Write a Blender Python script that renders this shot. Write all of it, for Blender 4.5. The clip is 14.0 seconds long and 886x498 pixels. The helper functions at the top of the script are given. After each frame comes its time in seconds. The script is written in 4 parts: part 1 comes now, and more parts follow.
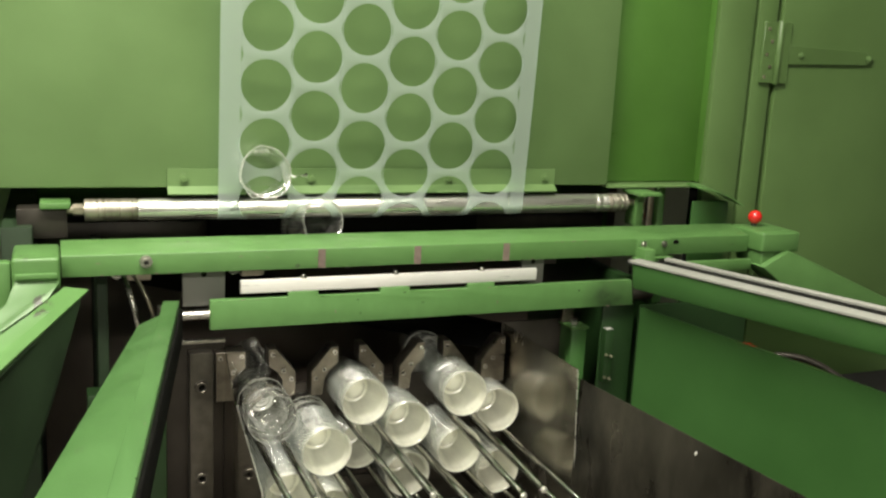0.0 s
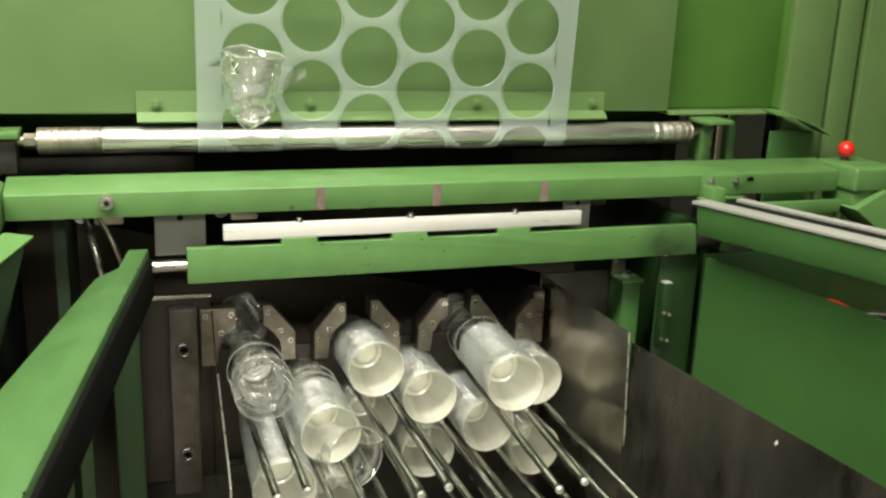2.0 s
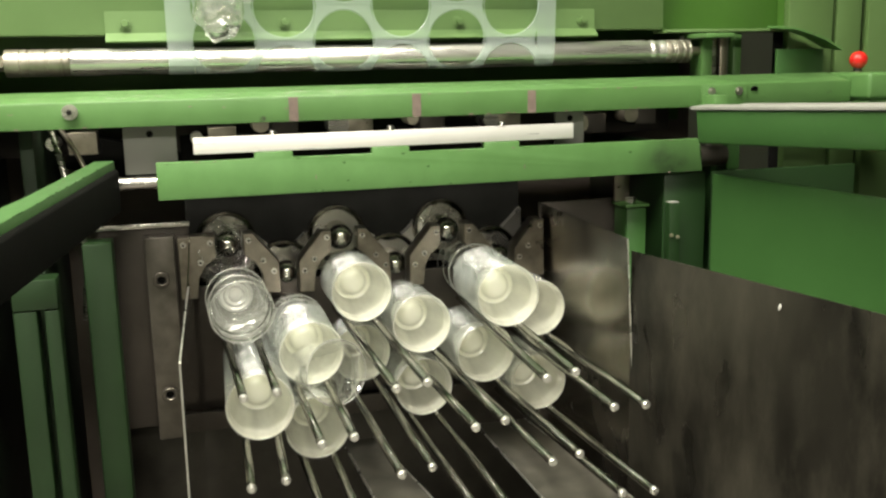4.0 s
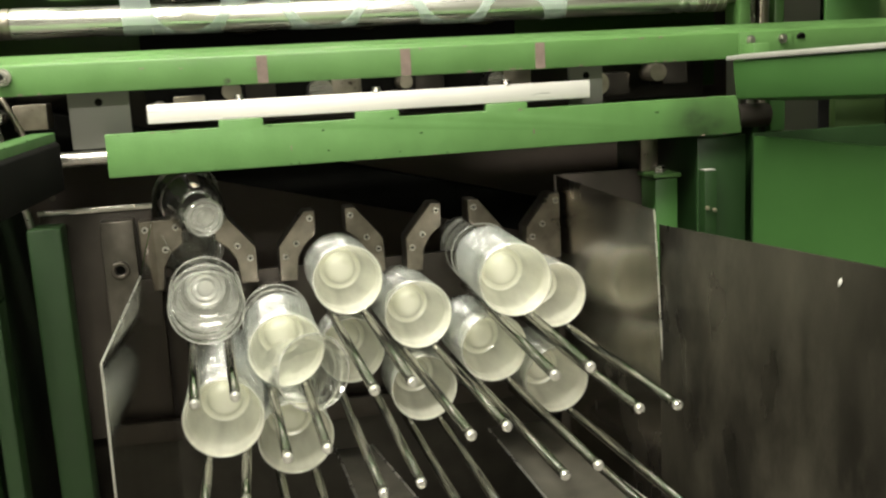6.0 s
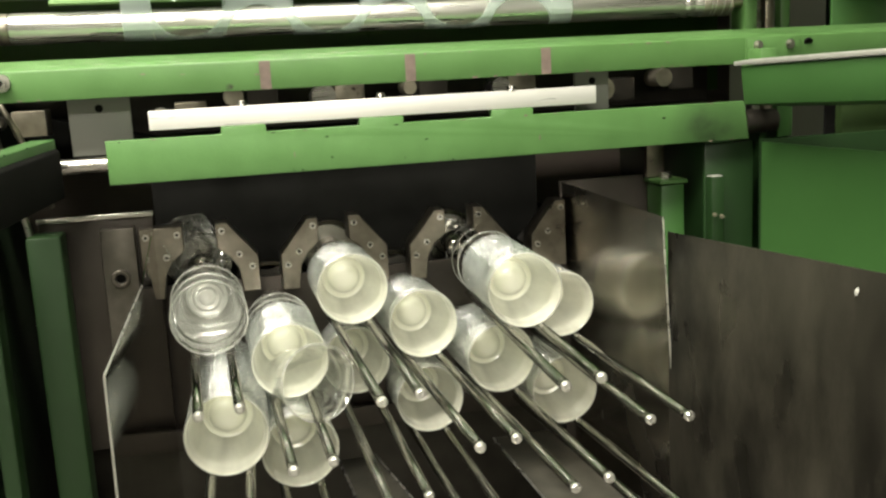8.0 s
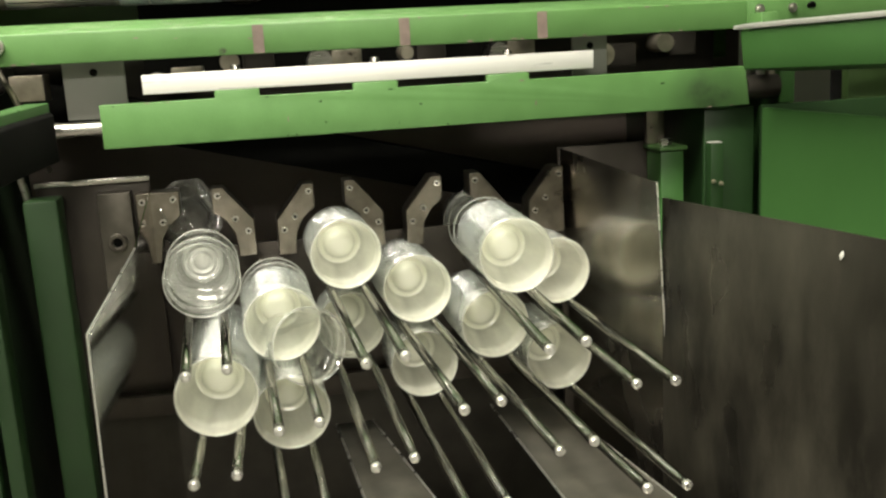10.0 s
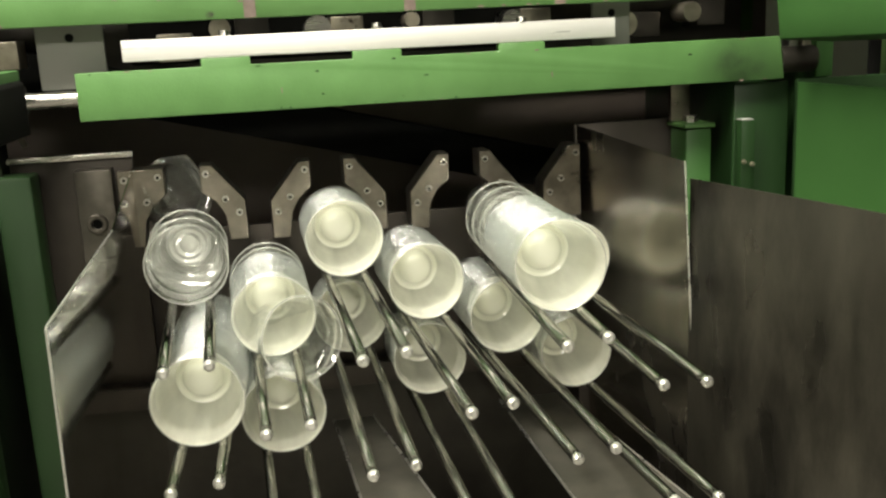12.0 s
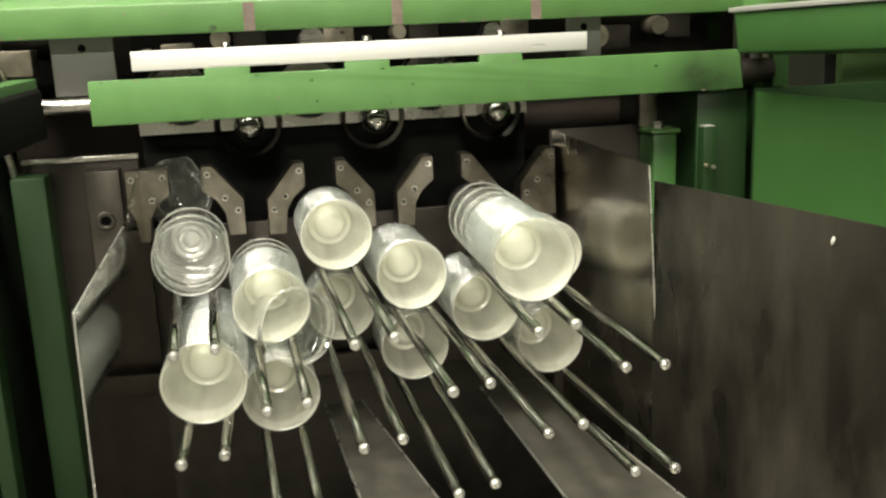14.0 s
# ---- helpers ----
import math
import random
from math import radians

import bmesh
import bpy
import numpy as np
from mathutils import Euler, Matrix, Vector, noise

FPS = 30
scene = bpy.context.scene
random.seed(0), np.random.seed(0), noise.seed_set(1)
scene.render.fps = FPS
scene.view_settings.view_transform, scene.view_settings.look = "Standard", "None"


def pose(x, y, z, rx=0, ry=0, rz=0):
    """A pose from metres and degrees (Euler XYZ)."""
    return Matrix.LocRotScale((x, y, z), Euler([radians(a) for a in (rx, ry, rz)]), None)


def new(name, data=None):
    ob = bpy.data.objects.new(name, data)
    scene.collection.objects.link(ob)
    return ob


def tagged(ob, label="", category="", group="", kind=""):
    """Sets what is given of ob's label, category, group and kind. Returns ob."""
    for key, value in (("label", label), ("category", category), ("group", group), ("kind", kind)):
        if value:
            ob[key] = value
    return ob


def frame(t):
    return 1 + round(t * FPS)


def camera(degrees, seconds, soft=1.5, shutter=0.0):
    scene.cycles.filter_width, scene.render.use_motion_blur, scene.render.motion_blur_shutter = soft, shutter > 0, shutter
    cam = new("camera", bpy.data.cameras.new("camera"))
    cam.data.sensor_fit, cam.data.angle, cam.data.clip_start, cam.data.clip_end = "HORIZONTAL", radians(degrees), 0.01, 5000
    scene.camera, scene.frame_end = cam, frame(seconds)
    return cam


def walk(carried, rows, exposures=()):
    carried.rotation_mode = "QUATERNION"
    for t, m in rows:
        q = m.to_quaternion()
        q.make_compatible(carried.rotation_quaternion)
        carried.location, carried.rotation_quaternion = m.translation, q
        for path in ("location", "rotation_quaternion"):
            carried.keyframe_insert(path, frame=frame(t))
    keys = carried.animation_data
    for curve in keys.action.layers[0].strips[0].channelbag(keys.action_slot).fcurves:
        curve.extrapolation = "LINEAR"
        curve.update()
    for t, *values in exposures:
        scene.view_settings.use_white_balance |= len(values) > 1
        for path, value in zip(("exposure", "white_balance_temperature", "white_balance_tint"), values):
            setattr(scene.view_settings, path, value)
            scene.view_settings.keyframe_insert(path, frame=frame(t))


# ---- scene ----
cam = camera(50.0, 14.0, soft=2.4)

# t, x, y, z, yaw, pitch, roll
PATH = [
    (0, -0.5436, -1.3257, 1.3641, -22.362, -11.805, 2.939),
    (0.5, -0.5415, -1.3241, 1.3410, -21.825, -12.441, 2.737),
    (1, -0.5149, -1.2828, 1.3152, -21.494, -13.184, 2.246),
    (1.5, -0.4647, -1.2030, 1.3071, -20.310, -14.253, 2.075),
    (2, -0.4171, -1.1236, 1.3127, -19.074, -15.460, 2.245),
    (2.5, -0.4152, -1.1252, 1.2826, -18.883, -13.894, 1.492),
    (3, -0.3917, -1.1399, 1.2611, -17.939, -12.747, 1.352),
    (3.5, -0.3359, -1.1481, 1.1353, -16.294, -6.439, 0.373),
    (3.6, -0.3301, -1.1436, 1.1171, -16.032, -7.013, -1.047),
    (3.7, -0.3271, -1.1427, 1.1114, -15.774, -8.195, -1.161),
    (3.8, -0.3253, -1.1413, 1.0993, -15.550, -9.357, -0.679),
    (3.9, -0.3219, -1.1426, 1.0938, -15.326, -9.796, -0.969),
    (4, -0.3261, -1.1387, 1.0994, -15.510, -10.737, -1.273),
    (4.2, -0.3272, -1.1390, 1.0991, -15.276, -11.450, -1.586),
    (6.3, -0.2345, -0.9968, 1.0422, -12.765, -10.243, -2.980),
    (6.5, -0.2341, -0.9964, 1.0411, -12.649, -9.843, -2.998),
    (7, -0.2344, -0.9981, 1.0426, -12.284, -9.536, -3.093),
    (7.2, -0.2494, -0.9897, 1.0548, -13.010, -10.157, -2.732),
    (9.3, -0.2230, -0.9955, 1.0380, -12.903, -10.833, -3.485),
    (9.5, -0.2112, -1.0023, 1.0437, -12.373, -11.720, -3.388),
    (10, -0.2184, -0.9981, 1.0391, -11.737, -12.000, -3.048),
    (10.5, -0.2163, -0.9680, 1.0339, -11.058, -12.575, -2.839),
    (11, -0.2220, -0.9291, 1.0145, -11.339, -12.165, -2.888),
    (11.5, -0.2047, -0.9179, 1.0338, -10.913, -13.775, -2.794),
    (12, -0.2011, -0.9206, 1.0231, -11.199, -12.983, -2.774),
    (12.5, -0.1969, -0.9201, 1.0202, -11.264, -12.903, -2.458),
    (13, -0.2004, -0.9203, 1.0250, -11.540, -13.507, -2.415),
    (13.5, -0.2019, -0.9266, 1.0215, -11.546, -13.244, -2.613),
    (14, -0.2162, -0.9941, 1.0383, -12.176, -13.155, -2.412),
]
walk(cam, [(t, pose(x, y, z, 90 + p, 0, w) @ pose(0, 0, 0, 0, 0, r)) for t, x, y, z, w, p, r in PATH],
     exposures=[(0.0, -0.31, 6500, 10), (1.5, -0.21, 6500, 10), (3.4, -0.13, 6500, 10), (4.2, 0.04, 6500, 10), (14.0, 0.03, 6500, 10)])

# ---- light: the hall's fluorescent fittings overhead, a dim grey world beyond the walls ----
world = bpy.data.worlds.new("world")
scene.world = world
world.use_nodes = True
world.node_tree.nodes["Background"].inputs[0].default_value = (0.5, 0.55, 0.5, 1)
world.node_tree.nodes["Background"].inputs[1].default_value = 0.05
LAMP_COLOR = (1.0, 0.955, 0.83)
LAMPS = [(-0.85, -0.72, 2.60, 2.2, 0.4, 124.0), (-0.6, -2.9, 2.50, 2.2, 0.4, 60.0)]


# ---- materials ----
def mat(name, color, rough=0.5, metal=0.0, var=0.15, scale=30.0, bump=0.02, bscale=250.0, coat=0.0, wear=None, wear_amount=0.0,
        stretch=(1, 1, 1), wear_soft=0.03, stain_and_light=None):
    m = bpy.data.materials.new(name)
    m.use_nodes = True
    nt = m.node_tree
    b = nt.nodes["Principled BSDF"]
    tc = nt.nodes.new("ShaderNodeTexCoord")
    mp = nt.nodes.new("ShaderNodeMapping")
    mp.inputs["Scale"].default_value = stretch
    nt.links.new(tc.outputs["Object"], mp.inputs[0])
    n1 = nt.nodes.new("ShaderNodeTexNoise")
    n1.inputs["Scale"].default_value = scale
    n1.inputs["Detail"].default_value = 6
    n2 = nt.nodes.new("ShaderNodeTexNoise")
    n2.inputs["Scale"].default_value = scale * 0.15
    n2.inputs["Detail"].default_value = 3
    nt.links.new(mp.outputs[0], n1.inputs[0])
    nt.links.new(mp.outputs[0], n2.inputs[0])
    add = nt.nodes.new("ShaderNodeMath")
    add.operation = "ADD"
    nt.links.new(n1.outputs[0], add.inputs[0])
    nt.links.new(n2.outputs[0], add.inputs[1])
    ramp = nt.nodes.new("ShaderNodeMapRange")
    ramp.inputs[1].default_value, ramp.inputs[2].default_value = 0.7, 1.3
    ramp.inputs[3].default_value, ramp.inputs[4].default_value = 1 - var, 1 + var
    nt.links.new(add.outputs[0], ramp.inputs[0])
    mul = nt.nodes.new("ShaderNodeVectorMath")
    mul.operation = "SCALE"
    mul.inputs[0].default_value = color[:3]
    nt.links.new(ramp.outputs[0], mul.inputs["Scale"])
    last = mul.outputs[0]
    if wear:
        n3 = nt.nodes.new("ShaderNodeTexNoise")
        n3.inputs["Scale"].default_value = scale * 0.6
        n3.inputs["Detail"].default_value = 9
        n3.inputs["Roughness"].default_value = 0.7
        nt.links.new(mp.outputs[0], n3.inputs[0])
        r3 = nt.nodes.new("ShaderNodeMapRange")
        r3.inputs[1].default_value, r3.inputs[2].default_value = 0.735 - 0.2 * wear_amount - wear_soft / 2, 0.735 - 0.2 * wear_amount + wear_soft / 2
        nt.links.new(n3.outputs[0], r3.inputs[0])
        mx = nt.nodes.new("ShaderNodeMix")
        mx.data_type = "RGBA"
        nt.links.new(r3.outputs[0], mx.inputs[0])
        nt.links.new(last, mx.inputs[6])
        mx.inputs[7].default_value = (*wear, 1)
        last = mx.outputs[2]
    if stain_and_light:
        at, radius, tone, amount = stain_and_light
        away = nt.nodes.new("ShaderNodeVectorMath")
        away.operation = "DISTANCE"
        away.inputs[1].default_value = at
        nt.links.new(tc.outputs["Object"], away.inputs[0])
        near = nt.nodes.new("ShaderNodeMapRange")
        near.inputs[1].default_value, near.inputs[2].default_value = radius, radius * 0.15
        near.inputs[4].default_value = amount * 2
        nt.links.new(away.outputs["Value"], near.inputs[0])
        patch = nt.nodes.new("ShaderNodeMath")
        patch.operation = "MULTIPLY"
        patch.use_clamp = True
        nt.links.new(near.outputs[0], patch.inputs[0])
        nt.links.new(n1.outputs[0], patch.inputs[1])
        mx = nt.nodes.new("ShaderNodeMix")
        mx.data_type = "RGBA"
        nt.links.new(patch.outputs[0], mx.inputs[0])
        nt.links.new(last, mx.inputs[6])
        mx.inputs[7].default_value = (*tone, 1)
        last = mx.outputs[2]
    nt.links.new(last, b.inputs["Base Color"])
    rr = nt.nodes.new("ShaderNodeMapRange")
    rr.inputs[1].default_value, rr.inputs[2].default_value = 0.7, 1.3
    rr.inputs[3].default_value, rr.inputs[4].default_value = max(rough - 0.09, 0.02), min(rough + 0.09, 1)
    nt.links.new(add.outputs[0], rr.inputs[0])
    nt.links.new(rr.outputs[0], b.inputs["Roughness"])
    b.inputs["Metallic"].default_value = metal
    b.inputs["Coat Weight"].default_value = coat
    if bump:
        nb = nt.nodes.new("ShaderNodeTexNoise")
        nb.inputs["Scale"].default_value = bscale
        nb.inputs["Detail"].default_value = 4
        nt.links.new(mp.outputs[0], nb.inputs[0])
        bp = nt.nodes.new("ShaderNodeBump")
        bp.inputs["Strength"].default_value = bump * 5
        bp.inputs["Distance"].default_value = 0.001
        nt.links.new(nb.outputs[0], bp.inputs["Height"])
        nt.links.new(bp.outputs[0], b.inputs["Normal"])
    return m


def plastic(name, clear, tint, gloss, cloud, flat=0.55, rough=0.12, bands=0.0, dents=0.25, dent_scale=90, sheen=0.0):
    """Thin thermoformed plastic: see-through, milky scatter and a sharp gloss at grazing angles."""
    m = bpy.data.materials.new(name)
    m.use_nodes = True
    nt = m.node_tree
    nt.nodes.clear()
    out = nt.nodes.new("ShaderNodeOutputMaterial")
    tr = nt.nodes.new("ShaderNodeBsdfTransparent")
    tr.inputs[0].default_value = (*tint, 1)
    tl = nt.nodes.new("ShaderNodeBsdfTranslucent")
    tl.inputs[0].default_value = (*cloud, 1)
    df = nt.nodes.new("ShaderNodeBsdfDiffuse")
    df.inputs[0].default_value = (*cloud, 1)
    half = nt.nodes.new("ShaderNodeMixShader")
    half.inputs[0].default_value = flat
    nt.links.new(tl.outputs[0], half.inputs[1])
    nt.links.new(df.outputs[0], half.inputs[2])
    body = nt.nodes.new("ShaderNodeMixShader")
    body.inputs[0].default_value = 1 - clear
    nt.links.new(tr.outputs[0], body.inputs[1])
    nt.links.new(half.outputs[0], body.inputs[2])
    if bands:
        tb = nt.nodes.new("ShaderNodeTexCoord")
        mb = nt.nodes.new("ShaderNodeMapping")
        mb.inputs["Scale"].default_value = (1, 1, 0.06)
        nb = nt.nodes.new("ShaderNodeTexNoise")
        nb.inputs["Scale"].default_value = 45
        nb.inputs["Detail"].default_value = 4
        rb = nt.nodes.new("ShaderNodeMapRange")
        rb.inputs[1].default_value, rb.inputs[2].default_value = 0.3, 0.7
        rb.inputs[3].default_value, rb.inputs[4].default_value = 1 - clear - bands, min(1 - clear + bands, 1)
        nt.links.new(tb.outputs["Object"], mb.inputs[0])
        nt.links.new(mb.outputs[0], nb.inputs[0])
        nt.links.new(nb.outputs[0], rb.inputs[0])
        nt.links.new(rb.outputs[0], body.inputs[0])
    gl = nt.nodes.new("ShaderNodeBsdfGlossy")
    gl.inputs["Roughness"].default_value = rough
    gl.inputs[0].default_value = (0.95, 0.95, 0.95, 1)
    lw = nt.nodes.new("ShaderNodeLayerWeight")
    lw.inputs[0].default_value = gloss
    tc = nt.nodes.new("ShaderNodeTexCoord")
    nz = nt.nodes.new("ShaderNodeTexNoise")
    nz.inputs["Scale"].default_value = dent_scale
    bp = nt.nodes.new("ShaderNodeBump")
    bp.inputs["Strength"].default_value = dents
    bp.inputs["Distance"].default_value = 0.001
    nt.links.new(tc.outputs["Object"], nz.inputs[0])
    nt.links.new(nz.outputs[0], bp.inputs["Height"])
    nt.links.new(bp.outputs[0], gl.inputs["Normal"])
    nt.links.new(bp.outputs[0], lw.inputs["Normal"])
    mix = nt.nodes.new("ShaderNodeMixShader")
    amount = nt.nodes.new("ShaderNodeMapRange")
    amount.inputs[3].default_value = sheen
    nt.links.new(lw.outputs["Facing"], amount.inputs[0])
    nt.links.new(amount.outputs[0], mix.inputs[0])
    nt.links.new(body.outputs[0], mix.inputs[1])
    nt.links.new(gl.outputs[0], mix.inputs[2])
    nt.links.new(mix.outputs[0], out.inputs[0])
    return m


PANEL = mat("panel_green", (0.106, 0.180, 0.063), 0.42, var=0.14, scale=9, bump=0.03, bscale=500)
GREEN = mat("bright_green", (0.077, 0.170, 0.048), 0.42, var=0.12, scale=25, bump=0.03, bscale=400, wear=(0.04, 0.045, 0.028), wear_amount=0.36)
BARGREEN = mat("bar_green", (0.086, 0.192, 0.056), 0.42, var=0.12, scale=40, bump=0.03, bscale=400, wear=(0.04, 0.045, 0.028), wear_amount=0.3, stain_and_light=((0.305, 0.0, 0.968), 0.055, (0.02, 0.035, 0.015), 0.75))
# PANEL's paint darkened for the weaker light on the door cabinet.
DIMPANEL = mat("dimmed_panel_green", (0.074, 0.132, 0.040), 0.45, var=0.14, scale=7, bump=0.03, bscale=500)
# Green darkened almost to black for the shade below the arm.
SHADOWGREEN = mat("shadow_green", (0.006, 0.019, 0.004), 0.6, var=0.4, scale=12, bump=0.03)
CAP = mat("rod_end_steel", (0.78, 0.77, 0.72), 0.3, 0.9, var=0.08, scale=60, bump=0.0)
DEEP = mat("deep_green", (0.036, 0.100, 0.024), 0.38, var=0.15, scale=10, bump=0.02, bscale=400)
# GREEN darkened to offset the lamp's light on the rail, and more saturated.
RAILGREEN = mat("rail_green", (0.042, 0.104, 0.028), 0.45, var=0.14, scale=25, bump=0.03, bscale=400, wear=(0.03, 0.035, 0.02), wear_amount=0.36)
SIDE = mat("side_green", (0.060, 0.148, 0.024), 0.35, var=0.15, scale=10, bump=0.02, bscale=400)
STEEL = mat("brushed_steel", (0.50, 0.48, 0.44), 0.28, 1.0, var=0.12, scale=40, bump=0.01, bscale=300, stretch=(1, 8, 8))
ROLLER = mat("roller_steel", (0.90, 0.89, 0.82), 0.31, 0.94, var=0.12, scale=30, bump=0.005, stretch=(0.3, 5, 5))
WORN = mat("worn_steel", (0.42, 0.38, 0.3), 0.4, 1.0, var=0.3, scale=60, bump=0.02, wear=(0.1, 0.08, 0.06), wear_amount=0.4)
ROD = mat("polished_rod", (0.33, 0.32, 0.295), 0.15, 1.0, var=0.02, scale=60, bump=0.0)
# Wear gives the smears; the pale patch paints in the top's lighter gloss.
SHEET = mat("stained_sheet_steel", (0.019, 0.0172, 0.0134), 0.30, 0.55, var=0.7, scale=20, bump=0.01, stretch=(1, 1, 0.42), wear=(0.086, 0.078, 0.060), wear_amount=0.84, wear_soft=0.28, stain_and_light=((0.205, -0.34, 0.87), 0.16, (0.10, 0.092, 0.07), 0.4))
GUTTER = mat("gutter_steel", (0.19, 0.18, 0.15), 0.4, 0.7, var=0.35, scale=30, bump=0.01)
SLEEVE = mat("sleeve_steel", (0.42, 0.39, 0.32), 0.42, 0.9, var=0.3, scale=60, bump=0.02, stretch=(1, 0.4, 0.4), wear=(0.16, 0.13, 0.09), wear_amount=0.55, wear_soft=0.1)
MIRROR = mat("bright_guard_steel", (0.66, 0.64, 0.58), 0.05, 1.0, var=0.15, scale=20, bump=0.0, stretch=(1, 1, 0.4))
TOOLSTEEL = mat("tool_steel", (0.46, 0.44, 0.40), 0.16, 1.0, var=0.2, scale=30, bump=0.01)
TOOLPLATE = mat("tool_plate_steel", (0.36, 0.345, 0.31), 0.28, 0.85, var=0.15, scale=30, bump=0.01)
ANGLE = mat("grey_angle_steel", (0.12, 0.108, 0.09), 0.4, 0.8, var=0.3, scale=50, bump=0.02)
GUARD = mat("guard_steel", (0.36, 0.335, 0.29), 0.23, 1.0, var=0.4, scale=14, bump=0.01, stretch=(1, 1, 0.4))
ALU = mat("aluminium", (0.86, 0.85, 0.80), 0.34, 0.45, var=0.06, scale=40, bump=0.01, stretch=(0.2, 4, 4))
DARK = mat("oily_dark_steel", (0.045, 0.04, 0.033), 0.4, 0.6, var=0.4, scale=25, bump=0.03)
PLATE = mat("dark_plate", (0.062, 0.053, 0.045), 0.42, 0.7, var=0.3, scale=18, bump=0.02)
BLOCK = mat("bracket_steel", (0.20, 0.178, 0.145), 0.36, 0.9, var=0.3, scale=70, bump=0.02)
# Rubber black; also fills shaded recesses, holes and slots with dark.
BLACK = mat("black_rubber_and_shade", (0.010, 0.010, 0.009), 0.88, var=0.3)
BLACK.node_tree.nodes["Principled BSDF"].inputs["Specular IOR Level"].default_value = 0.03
RED = mat("red_ball", (0.55, 0.015, 0.012), 0.25, var=0.05, coat=0.4)
RUST = mat("primer_mark", (0.16, 0.12, 0.10), 0.6, var=0.25, scale=120)
REAR = mat("brown_plate", (0.15, 0.122, 0.10), 0.5, 0.2, var=0.3, scale=8, bump=0.02)
# Green darkened for parts that lie in shade under the bar and rail.
SHADED = mat("shaded_green", (0.010, 0.031, 0.007), 0.45, var=0.25, scale=12)
CONCRETE = mat("concrete", (0.22, 0.21, 0.19), 0.75, var=0.25, scale=4, bump=0.04, bscale=120)
WALLPAINT = mat("hall_paint", (0.42, 0.44, 0.38), 0.7, var=0.08, scale=2)
CLEAR = plastic("clear_plastic", 0.93, (0.91, 0.92, 0.90), 0.36, (0.88, 0.88, 0.83), 0.5, 0.04, 0, 0.4, 70, 0.05)
MILKY = plastic("milky_plastic", 0.24, (0.98, 0.98, 0.94), 0.18, (0.99, 0.985, 0.86), 0.36, 0.10, 0.12, 0.35, 60, 0.05)
OUTER = plastic("nested_walls", 0.76, (0.975, 0.99, 0.985), 0.24, (0.86, 0.905, 0.87), 0.35, 0.17, 0.14, 0.2, 90, 0.08)
FOOT = plastic("clear_base", 0.40, (0.95, 0.95, 0.93), 0.62, (0.97, 0.97, 0.92), 0.7, 0.05, 0, 1.0, 120, 0.15)
RIM = plastic("cup_rim", 0.62, (0.97, 0.97, 0.95), 0.36, (0.97, 0.97, 0.92), 0.4, 0.10, 0, 0.25, 90, 0.12)
CORE = plastic("nested_bases", 0.0, (1, 1, 1), 0.12, (0.995, 0.99, 0.86), 0.8, 0.22, 0, 0.25, 90, 0.16)
PROFILE = mat("grey_profile", (0.235, 0.235, 0.21), 0.72, var=0.06, scale=20, bump=0.01)
CRUSHED = plastic("crushed_plastic", 0.80, (0.95, 0.96, 0.94), 0.55, (0.97, 0.97, 0.92), 0.5, 0.05, 0, 1.0, 80, 0.16)
WEBMAT = plastic("web_film", 0.60, (0.88, 0.94, 0.92), 0.12, (0.70, 0.79, 0.765), sheen=0.02)


def glow(name, color, strength):
    m = bpy.data.materials.new(name)
    m.use_nodes = True
    b = m.node_tree.nodes["Principled BSDF"]
    b.inputs["Emission Color"].default_value = (*color, 1)
    b.inputs["Emission Strength"].default_value = strength
    return m


TUBE = glow("lit_diffuser", LAMP_COLOR, 10.0)


# ---- building helpers ----
def bm_box(bm, x0, x1, y0, y1, z0, z1, m=None):
    g = bmesh.ops.create_cube(bm, size=1.0, matrix=Matrix.Translation(((x0 + x1) / 2, (y0 + y1) / 2, (z0 + z1) / 2)) @ Matrix.Diagonal((x1 - x0, y1 - y0, z1 - z0, 1)))
    if m is not None:
        bmesh.ops.transform(bm, matrix=m, verts=g["verts"])
    return g["verts"]


def bm_prism(bm, pts, axis, a, b):
    """A prism of a polygon pts (two coordinates) swept along axis from a to b."""
    def put(p, v):
        return {"x": (v, p[0], p[1]), "y": (p[0], v, p[1]), "z": (p[0], p[1], v)}[axis]
    lo = [bm.verts.new(put(p, a)) for p in pts]
    hi = [bm.verts.new(put(p, b)) for p in pts]
    n = len(pts)
    bm.faces.new(lo)
    bm.faces.new(list(reversed(hi)))
    for i in range(n):
        bm.faces.new([lo[i], hi[i], hi[(i + 1) % n], lo[(i + 1) % n]])
    bmesh.ops.recalc_face_normals(bm, faces=bm.faces[:])


def bm_loft(bm, ring_a, ring_b):
    """A solid between two rings of points in space."""
    lo = [bm.verts.new(p) for p in ring_a]
    hi = [bm.verts.new(p) for p in ring_b]
    n = len(lo)
    bm.faces.new(lo)
    bm.faces.new(list(reversed(hi)))
    for i in range(n):
        bm.faces.new([lo[i], hi[i], hi[(i + 1) % n], lo[(i + 1) % n]])
    bmesh.ops.recalc_face_normals(bm, faces=bm.faces[:])


def bm_cyl(bm, p, q, r, r2=None, seg=20, caps=True):
    p, q = Vector(p), Vector(q)
    d = q - p
    m = Matrix.Translation((p + q) / 2) @ d.to_track_quat("Z", "Y").to_matrix().to_4x4()
    return bmesh.ops.create_cone(bm, cap_ends=caps, segments=seg, radius1=r, radius2=r if r2 is None else r2, depth=d.length, matrix=m)["verts"]


